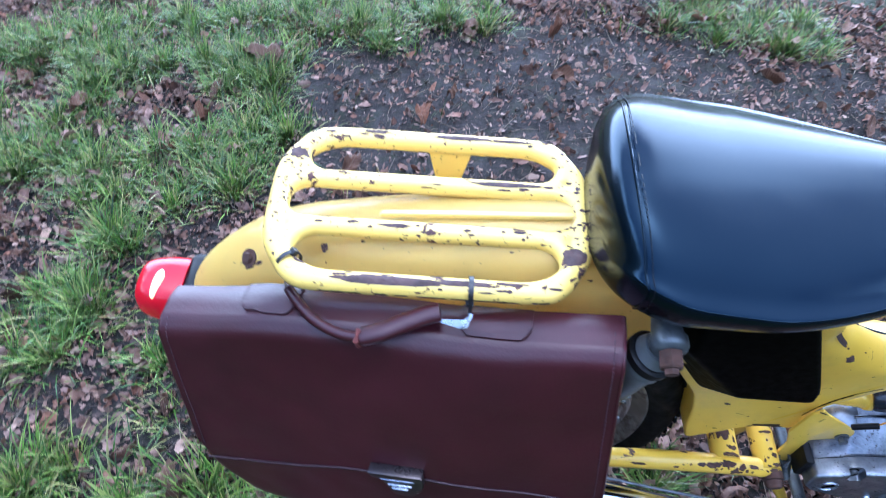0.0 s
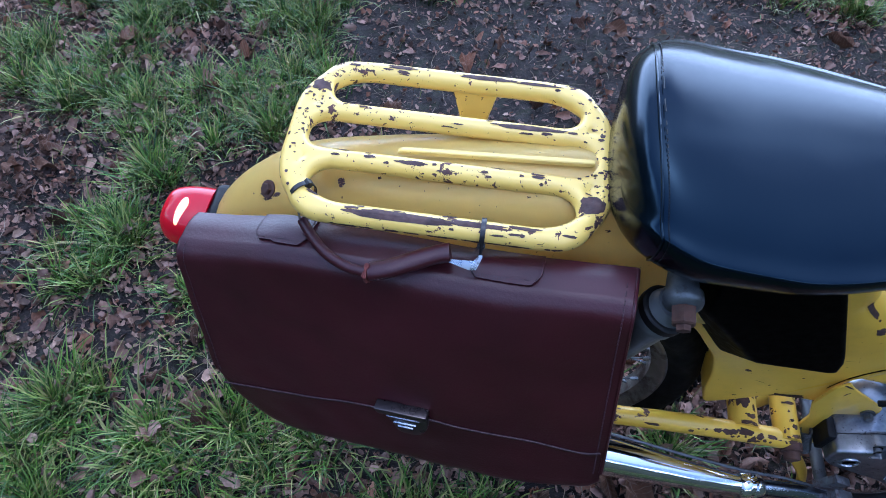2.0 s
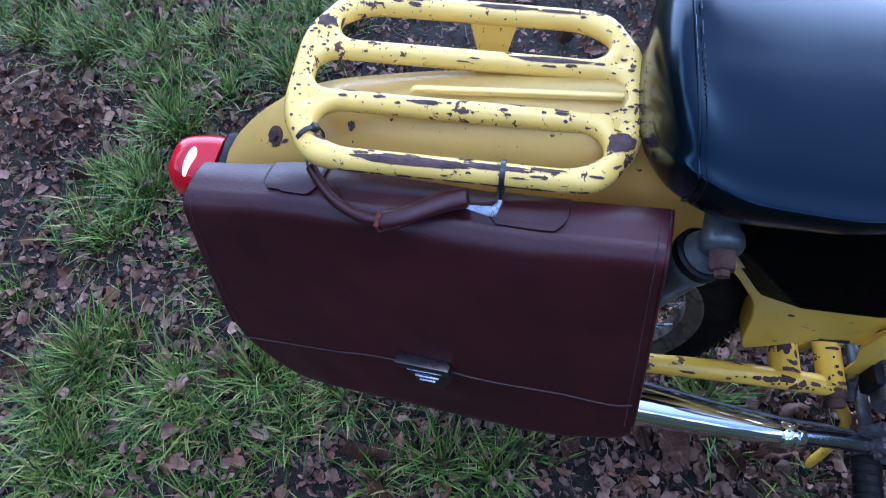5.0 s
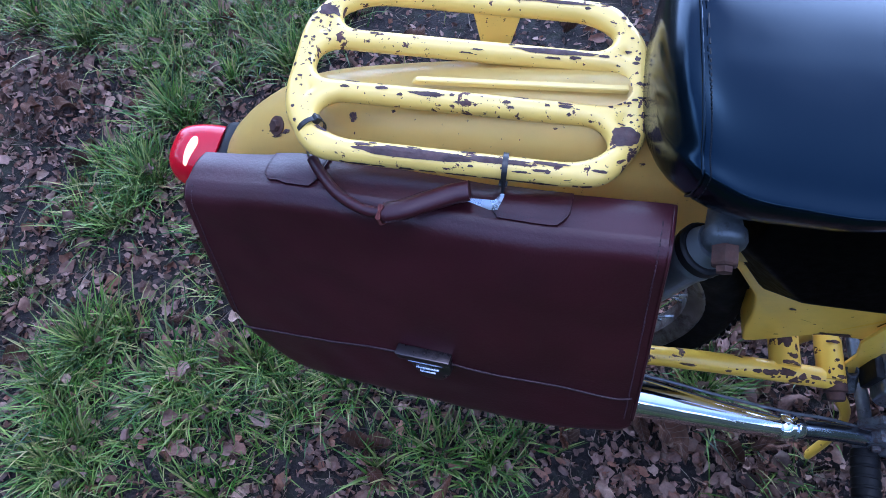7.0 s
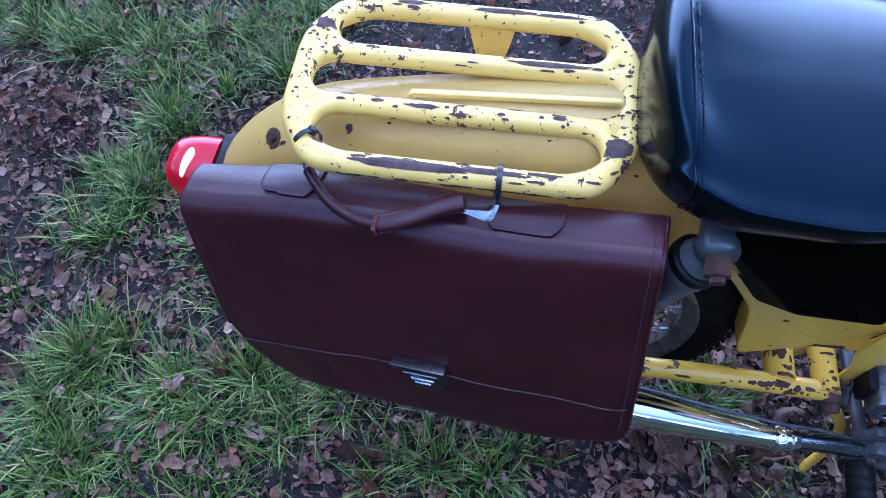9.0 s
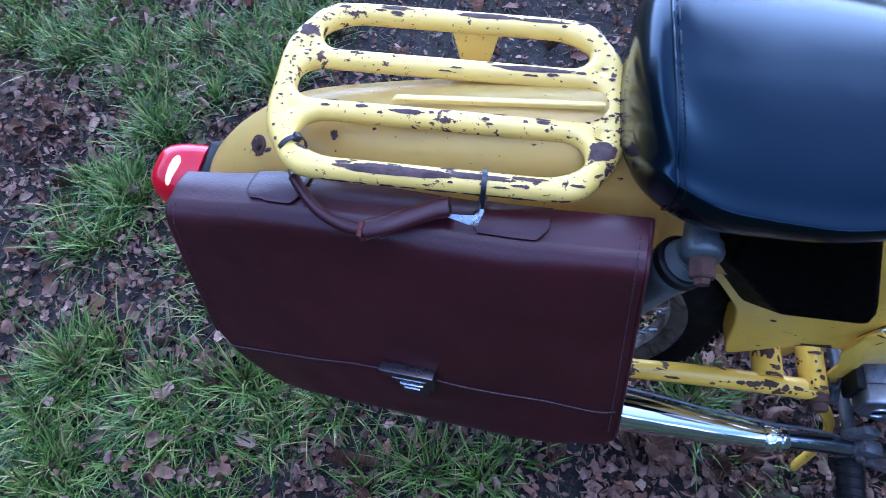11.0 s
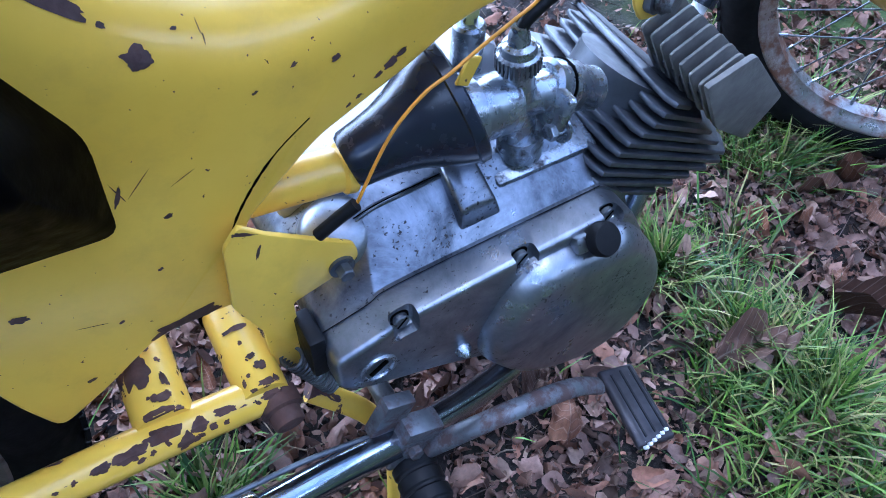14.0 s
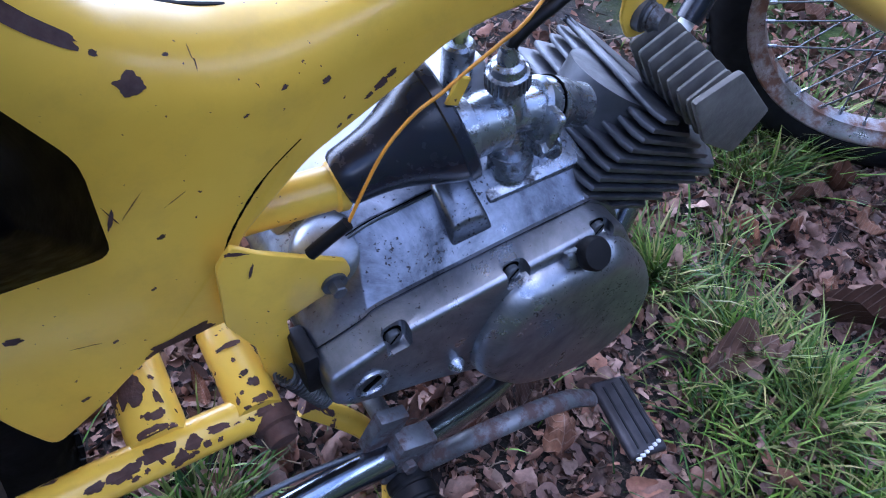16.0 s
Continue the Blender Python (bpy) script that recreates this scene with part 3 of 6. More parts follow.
def build_leaves():
    rng = random.Random(21)
    shapes = []
    for k in range(24):
        pts, quads = leaf_shape(rng, 1.0, rng.uniform(0.3, 0.62), k % 2, 11, 7)
        me = bpy.data.meshes.new("dead_leaf")
        me.from_pydata(pts, [], quads)
        me.materials.append(M_LEAF)
        me.polygons.foreach_set("use_smooth", [True] * len(me.polygons))
        shapes.append(me)
    known = [(-.07, .37, .085, .15), (-.04, .33, .05, -.5), (-.96, .99, .09, .3), (-.94, .93, .076, .1), (-.94, .86, .06, 1.2), (-.81, .79, .07, .4), (.36, .51, .07, -1.2), (.41, .49, .09, -1.05),
             (.5, .49, .1, -.75), (-.78, .97, .045, 1.3), (-.57, 1.66, .11, .2), (-1.15, 1.55, .07, 1.3), (-.01, 1.92, .06, .2), (.25, 1.99, .1, 1.2), (.18, 1.77, .065, .4), (.28, 1.75, .08, -.2),
             (.12, 1.41, .08, .5), (1.23, .49, .13, -.6), (1.24, .54, .07, .3), (.82, .52, .07, 1.0), (1.06, .5, .11, -.1), (.89, .48, .05, .8), (1.35, .67, .07, -.4), (.74, .56, .05, .5)]
    spots = [(x, y, s, a) for x, y, s, a in known]
    while len(spots) < 215:
        x, y = rng.uniform(-1.6, 2.0), rng.uniform(0.05, 2.6)
        if (grassiness(x, y) > 0.5 and rng.random() > 0.3) or (muddy(x, y) and rng.random() > 0.35):
            continue
        spots.append((x, y, rng.choice((0.045, 0.055, 0.065, 0.08)), rng.uniform(0, 6.28)))
    on_grass = {}
    for x, y, s, a in ((0.245, 0.455, 0.06, -1.0), (0.56, 0.52, 0.07, 0.3)):
        on_grass[len(spots)] = 0.022
        spots.append((x, y, s, a))
    for k, (x, y, s, a) in enumerate(spots):
        ob = new("fallen_leaf", rng.choice(shapes))
        m = Matrix.LocRotScale((x, y, relief(x, y) + 0.008 + on_grass.get(k, 0.0)), Euler((rng.gauss(0, 0.16), rng.gauss(0, 0.16), a)), (s, s * 0.85, s * 2.3))
        ob.matrix_basis = m
        tagged(ob, "curled brown dead leaf lying on the soil", "leaf", "fallen leaves")


def build_backdrop():
    """Unseen dark screen, added to block low sky light behind and beside the viewer."""
    bm = bmesh.new()
    rows = []
    for k in range(49):
        a = radians(150 + 240 * k / 48)
        # raised straight behind the viewer to keep the saddle's near side dark
        back = max(0.0, -math.sin(a))
        tall = 1.0 - 0.2 * back ** 1.5 + 0.45 * back ** 10
        rows.append([bm.verts.new((0.3 + 8.0 * math.cos(a), 1.0 + 8.0 * math.sin(a), z)) for z in (-0.1, 1.5 * tall, 3.4 * tall, (4.8 + 1.4 * noise.noise((k * 0.7, 0, 0))) * tall)])
    for a, c in zip(rows, rows[1:]):
        for j in range(3):
            bm.faces.new((a[j], a[j + 1], c[j + 1], c[j]))
    ob = part("backdrop", bm, M_LIGHT_BLOCK, None, "unseen dark screen added to block low sky light", 180)
    tagged(ob, category="woods", kind="structure")


build_backdrop()
build_ground()
build_grass()
build_litter()
build_twigs()
build_leaves()

# ---------------------------------------------------------------- moped
moped = tagged(empty("moped", Matrix.Translation((0.15, 0.585, 0)) @ pose(0, 0, 0, 0, 0, 5) @ pose(0, 0, 0, 2, 0, 0)),
               "old yellow moped with chipped paint parked on soil", "moped")


def build_wheel(name, m, rim_material, rim_label):
    wheel = empty(name, m, moped)
    bm = lathe(bmesh.new(), (0, 0, 0), (0, 1, 0), [(-0.022, 0.218), (-0.030, 0.232), (-0.031, 0.248), (-0.024, 0.262), (-0.012, 0.271), (0, 0.274), (0.012, 0.271), (0.024, 0.262), (0.031, 0.248), (0.030, 0.232), (0.022, 0.218), (0.0, 0.214), (-0.022, 0.218)], 72, False)
    tyre = part("tyre", bm, M_TYRE, wheel, "worn black rubber tyre")
    tread = bmesh.new()
    for k in range(90):
        a = 2 * math.pi * k / 90
        for s in (-1, 1):
            c = Matrix.Rotation(a, 4, "Y") @ Matrix.Translation((0, s * 0.010, 0.2725)) @ Matrix.Rotation(s * 0.6, 4, "Z")
            slab(tread, c, (0.009, 0.015, 0.004), 0)
    part("tread", tread, M_TYRE, tyre)
    bm = lathe(bmesh.new(), (0, 0, 0), (0, 1, 0), [(-0.024, 0.222), (-0.0255, 0.219), (-0.024, 0.214), (-0.016, 0.208), (-0.012, 0.200), (0.012, 0.200), (0.016, 0.208), (0.024, 0.214), (0.0255, 0.219), (0.024, 0.222), (0.015, 0.212), (-0.015, 0.212), (-0.024, 0.222)], 72, False)
    rim = part("rim", bm, rim_material, wheel, rim_label)
    bm = lathe(bmesh.new(), (0, 0, 0), (0, 1, 0), [(-0.055, 0.012), (-0.05, 0.02), (-0.034, 0.022), (-0.032, 0.05), (-0.026, 0.05), (-0.02, 0.03), (0.02, 0.03), (0.026, 0.05), (0.032, 0.05), (0.034, 0.02), (0.05, 0.012)], 32)
    part("hub", bm, M_STEEL, wheel)
    for k in range(36):
        a = 2 * math.pi * k / 36
        side = -1 if k % 2 else 1
        off = (0.55 if k % 4 < 2 else -0.55)
        p = (0.047 * math.cos(a + off * 1.5), side * 0.029, 0.047 * math.sin(a + off * 1.5))
        q = (0.201 * math.cos(a), side * 0.004, 0.201 * math.sin(a))
        sp = part("spoke", tube(bmesh.new(), [p, q], 0.0013, 6), M_STEEL, wheel)
        d = (Vector(p) - Vector(q)).normalized()
        part("nipple", tube(bmesh.new(), [Vector(q), Vector(q) + d * 0.012], 0.0028, 6), M_CARB, sp)
    return wheel


build_wheel("rear_wheel", pose(0, 0.01, 0.272), M_RIM_OLD, "dull rim caked with brown dirt")
to_moped = (Matrix.Translation((0.15, 0.585, 0)) @ pose(0, 0, 0, 0, 0, 5) @ pose(0, 0, 0, 2, 0, 0)).inverted()
build_wheel("front_wheel", to_moped @ Matrix.Translation((1.45, 0.70, 0.268)) @ pose(0, 0, 0, 0, 0, -45) @ pose(0, 0, 0, 8, 0, 0), M_RIM, "chrome rim with brown rust")



def build_chain():
    """Drive chain: one run of links on the far side of the wheel."""
    bm = bmesh.new()
    a, b = Vector((-0.03, 0.05, 0.275)), Vector((0.40, 0.05, 0.236))
    tilt = math.degrees(math.atan2(a.z - b.z, b.x - a.x))
    for k in range(36):
        c = a.lerp(b, (k + 0.5) / 36)
        for side in (-1, 1):
            slab(bm, pose(c.x, c.y + side * (0.0045 if k % 2 else 0.0030), c.z, 0, tilt, 0), (0.0155, 0.0013, 0.0085), 0.0005, 1)
        lathe(bm, a.lerp(b, k / 36) - Vector((0, 0.005, 0)), (0, 1, 0), [(0, 0.0038), (0.010, 0.0038)], 10)
    part("drive_chain", bm, M_STEEL, moped, "dark greasy drive chain")


build_chain()


def build_kick_start():
    """Chrome-capped lever on the far side of the engine."""
    kick = empty("kick_start", Matrix.Identity(4), moped)
    hub = Vector((0.447, 0.150, 0.425))
    axis = Vector((-0.12, -0.30, 0.95)).normalized()
    part("post", tube(bmesh.new(), [hub - axis * 0.07 + Vector((0, -0.02, 0)), hub], 0.009, 16), M_STEEL, kick)
    part("cap", lathe(bmesh.new(), hub, axis, [(-0.004, 0.0125), (0.0, 0.0150), (0.004, 0.0145), (0.009, 0.0110), (0.011, 0.006), (0.0115, 0.0)], 28), M_CHROME, kick, "domed chrome cap")
    end = hub + Vector((0.082, 0.022, 0.006))
    part("lever", tube(bmesh.new(), [hub, end], 0.0062, 14), M_TUBE, kick, "grey steel lever")
    part("tip", lathe(bmesh.new(), end, end - hub, [(-0.002, 0.0085), (0.0, 0.0105), (0.006, 0.0100), (0.009, 0.006), (0.010, 0.0)], 20), M_CHROME, kick)


build_kick_start()

# frame: pressed steel body with the spine to the steering head
BODY = [(0.225, 0.70), (0.30, 0.715), (0.335, 0.64), (0.362, 0.578), (0.39, 0.549), (0.43, 0.531), (0.47, 0.526), (0.52, 0.528), (0.60, 0.533), (0.70, 0.545), (0.80, 0.561),
        (0.80, 0.512), (0.70, 0.502), (0.62, 0.496), (0.585, 0.494), (0.553, 0.487), (0.520, 0.471), (0.483, 0.458), (0.459, 0.450), (0.431, 0.429), (0.410, 0.411), (0.405, 0.385), (0.404, 0.356),
        (0.398, 0.344), (0.386, 0.344), (0.366, 0.345), (0.348, 0.345), (0.332, 0.335), (0.306, 0.315), (0.270, 0.293), (0.260, 0.330), (0.252, 0.385), (0.240, 0.425), (0.200, 0.484), (0.15, 0.530), (0.14, 0.60), (0.16, 0.66)]


def chip(target, centre, normal, along, length, width, seed, material=None, parent=None):
    """A patch of bare metal with a ragged edge, wrapped on to a painted part."""
    c, n, a = Vector(centre), Vector(normal).normalized(), Vector(along)
    a = (a - n * a.dot(n)).normalized()
    s = n.cross(a)
    bm = bmesh.new()
    rings, spokes = 5, 40
    mid = bm.verts.new(c)
    last = None
    for r in range(1, rings + 1):
        row = []
        for k in range(spokes):
            t = 2 * math.pi * k / spokes
            e = 1 + 0.45 * noise.noise((math.cos(t) * 1.7 + seed * 3.1, math.sin(t) * 1.7, seed)) + 0.14 * noise.noise((math.cos(t) * 4 + seed, math.sin(t) * 4, seed * 2.0))
            q = r / rings * e
            row.append(bm.verts.new(c + a * (length / 2 * q * math.copysign(abs(math.cos(t)) ** 0.8, math.cos(t))) + s * (width / 2 * q * math.sin(t))))
        for k in range(spokes):
            if last is None:
                bm.faces.new((mid, row[k], row[(k + 1) % spokes]))
            else:
                bm.faces.new((last[k], row[k], row[(k + 1) % spokes], last[(k + 1) % spokes]))
        last = row
    ob = part("bare_patch", bm, material or M_CHIP, parent or target, "", 180)
    w = ob.modifiers.new("wrap", "SHRINKWRAP")
    w.target, w.wrap_method, w.wrap_mode, w.offset = target, "NEAREST_SURFACEPOINT", "ABOVE_SURFACE", 0.0005
    return ob


def rolled(outline, u0, u1, wide, least=0.15, edge=0.0035):
    """A pressed shell: its edges roll over in a wide quarter round where they look up, and in a tight one elsewhere."""
    bm = bmesh.new()
    n = len(outline)
    area = sum(outline[k - 1][0] * outline[k][1] - outline[k][0] * outline[k - 1][1] for k in range(n))
    turn = 1 if area > 0 else -1
    ways, width = [], []
    for k in range(n):
        d = (Vector(outline[(k + 1) % n]) - Vector(outline[k - 1])).normalized()
        out = Vector((d.y, -d.x)) * turn
        w = min(1.0, max(0.0, (out.y - least) / 0.5))
        ways.append(out)
        w *= 1 - 0.5 * min(1.0, max(0.0, (outline[k][0] - 0.42) / 0.12))
        width.append(edge + (wide - edge) * w * w * (3 - 2 * w))
    rings = []
    for near in (True, False):
        steps = range(9) if near else range(8, -1, -1)
        for j in steps:
            a = math.pi / 2 * j / 8
            ring = []
            for (x, z), o, w in zip(outline, ways, width):
                cut_in, deep = w * (1 - math.sin(a)), w * (1 - math.cos(a))
                ring.append(bm.verts.new((x - o.x * cut_in, u0 + deep if near else u1 - deep, z - o.y * cut_in)))
            rings.append(ring)
    for a, b in zip(rings, rings[1:]):
        for k in range(n):
            bm.faces.new((a[k], a[(k + 1) % n], b[(k + 1) % n], b[k]))
    bm.faces.new(rings[0])
    bm.faces.new(rings[-1])
    return bm


def build_frame():
    bm = rolled(corners(BODY, 0.012, 4), -0.044, 0.034, 0.036)
    for v in bm.verts:
        k = min(1.0, max(0.0, (v.co.x - 0.40) / 0.17))
        v.co.y = -0.005 + (v.co.y + 0.005) * (1 - 0.42 * k * k * (3 - 2 * k))
    frame_part = part("frame", bm, M_PAINT, moped, "pressed steel frame in worn yellow enamel", 55)
    # seam along the spine, and the joint ring near the steering head
    bm = tube(bmesh.new(), spline([(0.394, -0.0445, 0.387), (0.402, -0.0445, 0.412), (0.415, -0.0445, 0.434), (0.433, -0.0445, 0.455), (0.454, -0.0445, 0.471)], 6), [0.0005] * 8 + [0.0009, 0.0006] * 5 + [0.0004] * 7, 6)
    part("seam", bm, M_BLACK, frame_part)
    ring = [(0.622 + 0.006 * math.sin(a), -0.0055 + 0.0232 * math.cos(a), 0.5015 + 0.0215 * math.sin(a)) for a in (2 * math.pi * k / 32 for k in range(32))]
    part("joint", tube(bmesh.new(), ring, 0.0012, 6, True), M_CHIP, frame_part)
    # rubber edging on the bend below the saddle
    edge = spline([(0.318, -0.004, 0.680), (0.337, -0.004, 0.641), (0.364, -0.004, 0.5795), (0.391, -0.004, 0.5490), (0.415, -0.004, 0.5365), (0.440, -0.004, 0.5285)], 6)
    part("edging", tube(bmesh.new(), edge, 0.0018, 8), M_RUBBER, frame_part, "thin black rubber edging")
    # engine gusset
    bm = prism(bmesh.new(), corners([(0.4033, 0.4244), (0.4164, 0.4109), (0.4414, 0.3917), (0.4679, 0.3718), (0.4703, 0.3627), (0.4693, 0.3563), (0.4508, 0.3463), (0.4235, 0.3375), (0.4237, 0.2919), (0.4375, 0.2640), (0.4120, 0.2634), (0.4010, 0.2769), (0.4006, 0.3207), (0.3872, 0.3584), (0.3924, 0.4110)], 0.003, 3), -0.056, -0.0515, 0.0015, 2)
    g = part("engine_bracket", bm, M_PAINT, moped, "yellow bracket plate that carries the engine")
    bolt("bolt", (0.4577, -0.057, 0.3559), (0, -1, 0), g, 0.0055, 0.009)
    out = (0, -1, 0.15)
    chip(frame_part, (0.362, -0.045, 0.570), out, (0.03, 0, -0.024), 0.046, 0.0095, 1)
    chip(frame_part, (0.387, -0.045, 0.530), out, (1, 0, 0), 0.012, 0.011, 2)
    chip(frame_part, (0.382, -0.045, 0.549), out, (1, 0, 0), 0.003, 0.003, 3)
    chip(frame_part, (0.290, -0.045, 0.405), out, (1, 0, -0.3), 0.009, 0.006, 4)
    chip(frame_part, (0.362, -0.045, 0.349), out, (1, 0, 0.15), 0.04, 0.012, 5, M_RUST)
    chip(frame_part, (0.30, -0.045, 0.330), out, (1, 0, 0.2), 0.006, 0.003, 6)
    chip(frame_part, (0.345, -0.045, 0.470), out, (0.5, 0, -1), 0.012, 0.002, 7)
    chip(frame_part, (0.356, -0.045, 0.462), out, (0.4, 0, 1), 0.014, 0.002, 8)
    chip(frame_part, (0.374, -0.045, 0.436), out, (1, 0, 0.2), 0.005, 0.003, 9)
    for k, (x, z, w) in enumerate(((0.452, 0.503, 0.0022), (0.475, 0.497, 0.003), (0.480, 0.464, 0.002), (0.487, 0.467, 0.0022), (0.50, 0.475, 0.003), (0.508, 0.479, 0.005), (0.515, 0.483, 0.004), (0.43, 0.495, 0.002), (0.41, 0.545, 0.002), (0.36, 0.40, 0.002), (0.33, 0.37, 0.002))):
        chip(frame_part, (x, -0.045, z), out, (1, 0, 0.5), w * 1.8, w, 20 + k)
    # hairline scratches
    for k, (x0, z0, x1, z1) in enumerate(((0.3602, 0.4586, 0.3737, 0.4730), (0.3547, 0.4713, 0.3589, 0.4569), (0.4221, 0.5485, 0.4178, 0.5291), (0.3810, 0.4560, 0.3939, 0.4618), (0.3100, 0.3790, 0.3240, 0.3740), (0.4390, 0.5120, 0.4402, 0.5070))):
        chip(frame_part, ((x0 + x1) / 2, -0.045, (z0 + z1) / 2), out, (x1 - x0, 0, z1 - z0), math.hypot(x1 - x0, z1 - z0), 0.0006, 140 + 3.1 * k, M_RUST)
    chip(g, (0.410, -0.058, 0.40), out, (0.3, 0, 1), 0.012, 0.002, 31)
    chip(g, (0.402, -0.058, 0.42), out, (1, 0, -0.5), 0.02, 0.0025, 32)
    chip(g, (0.474, -0.058, 0.352), out, (1, 0, 0), 0.008, 0.004, 33)


build_frame()


def build_box():
    outer = corners([(0.165, 0.690), (0.165, 0.610), (0.243, 0.525), (0.331, 0.524), (0.325, 0.552), (0.264, 0.682)], 0.010, 4)
    inner = corners([(0.155, 0.665), (0.155, 0.560), (0.243, 0.437), (0.351, 0.432), (0.357, 0.497), (0.283, 0.655)], 0.010, 4)
    bm = bmesh.new()
    a = [bm.verts.new((x, -0.098, z)) for x, z in outer]
    b = [bm.verts.new((x, -0.040, z)) for x, z in inner]
    n = len(a)
    face = bm.faces.new(a)
    bm.faces.new(b[::-1])
    for k in range(n):
        bm.faces.new((a[k], b[k], b[(k + 1) % n], a[(k + 1) % n]))
    bmesh.ops.recalc_face_normals(bm, faces=bm.faces[:])
    bmesh.ops.bevel(bm, geom=list(face.edges), offset=0.005, segments=3, profile=0.5, affect="EDGES")
    part("tool_box", bm, M_BLACK, moped, "black plastic side box below the seat")


build_box()


def build_tail():
    ridge = spline([(0.22, 0, 0.690), (0.10, 0, 0.688), (0.0, 0, 0.683), (-0.10, 0, 0.674), (-0.18, 0, 0.660), (-0.26, 0, 0.638), (-0.32, 0, 0.600), (-0.372, 0, 0.540), (-0.40, 0, 0.46)], 6)
    bm = bmesh.new()
    rows = []
    n = len(ridge)
    for i, p in enumerate(ridge):
        d = (ridge[min(i + 1, n - 1)] - ridge[max(i - 1, 0)]).normalized()
        out = Vector((d.z, 0, -d.x))
        out = out if out.z > 0 or i > n * 0.8 else -out
        if out.x > 0 and i > n * 0.5:
            out = -out
        half = 0.075 - 0.018 * (i / n)
        deep = 0.16 - 0.06 * (i / n)
        prof = []
        for k in range(17):
            a = math.pi * k / 16
            y = -half * math.cos(a) if 3 <= k <= 13 else -half * math.cos(a) * 1.0
            h = -deep + deep * min(1.0, math.sin(a) ** 0.55)
            prof.append(p + out * (h) + Vector((0, y, 0)))
        rows.append([bm.verts.new(q + Vector((0, 0.012, 0))) for q in prof])
    for a, b in zip(rows, rows[1:]):
        for k in range(16):
            bm.faces.new((a[k], a[k + 1], b[k + 1], b[k]))
    bmesh.ops.solidify(bm, geom=bm.faces[:], thickness=0.0025)
    tail = part("rear_mudguard", bm, M_TAIL, moped, "yellow pressed steel tail and mudguard", 60)
    # raised lip on the top and the rack's rear mounting
    bm = prism(bmesh.new(), corners([(-0.155, 0.672), (0.04, 0.687), (0.04, 0.693), (-0.15, 0.679)], 0.003, 2), 0.002, 0.008, 0.001, 1)
    part("lip", bm, M_TAIL, tail)
    return tail


build_tail()

RACK = pose(-0.106, 0.014, 0.677, 4.0, 0, 0)


def build_rack():
    """Tubular carrier: rounded outer loop and two bars, all joined with rounded webs."""
    r = 0.0112
    x0, x1 = -0.150, 0.156
    ys = [-0.093, -0.030, 0.030, 0.090]
    bm = bmesh.new()

    def loop(pts, rad):
        tube(bm, pts, rad, 12, True)

    def round_rect(ax, bx, ay, by, cr, steps=8):
        out = []
        for cx, cy, a0 in ((bx - cr, by - cr, 0), (ax + cr, by - cr, 90), (ax + cr, ay + cr, 180), (bx - cr, ay + cr, 270)):
            for k in range(steps + 1):
                a = radians(a0 + 90 * k / steps)
                out.append((cx + cr * math.cos(a), cy + cr * math.sin(a), 0))
        return out

    loop(round_rect(x0, x1, ys[0], ys[3], 0.062), r)
    for a, b, s in zip(ys, ys[1:], (0.014, 0.0, 0.014)):
        loop(round_rect(x0 + s, x1 - s, a, b, (b - a) / 2 - 0.001), r * 0.93)
    rack = part("luggage_rack", bm, M_RACK, moped, "yellow tubular luggage rack with badly chipped paint", 180)
    rack.matrix_basis = RACK
    re = rack.modifiers.new("join", "REMESH")
    re.mode, re.voxel_size, re.use_smooth_shade = "VOXEL", 0.0028, True
    sm = rack.modifiers.new("soften", "SMOOTH")
    sm.factor, sm.iterations = 0.6, 6
    # struts down to the tail
    bm = prism(bmesh.new(), corners([(-0.005, 0.0), (0.045, 0.0), (0.034, -0.055), (0.032, -0.13), (0.008, -0.13), (0.006, -0.055)], 0.008, 3), 0.084, 0.089, 0.001, 1)
    part("strut", bm, M_RACK, rack)
    guard = bpy.data.objects["rear_mudguard"]
    at, out = Vector((-0.2917, -0.0158, 0.6126)), Vector((-0.484, -0.51, 0.711))
    bolt("bolt", at, out, guard, 0.0062, 0.006, M_RUST, "rusty bolt")
    for k, (x, y, z, a, b) in enumerate(((-0.290, -0.0235, 0.608, 0.018, 0.004), (-0.2799, -0.0233, 0.6146, 0.012, 0.004), (-0.3006, -0.0183, 0.6044, 0.012, 0.003), (-0.2081, -0.0189, 0.6444, 0.010, 0.009), (-0.17, -0.02, 0.66, 0.004, 0.003), (-0.10, -0.03, 0.67, 0.003, 0.002), (-0.25, 0.0, 0.64, 0.004, 0.003), (-0.02, -0.035, 0.675, 0.004, 0.003), (0.06, -0.06, 0.66, 0.006, 0.004))):
        chip(guard, (x, y, z), (0, -0.3, 1), (1, 0.4, 0), a, b, 120 + 3 * k, None, guard)


build_rack()


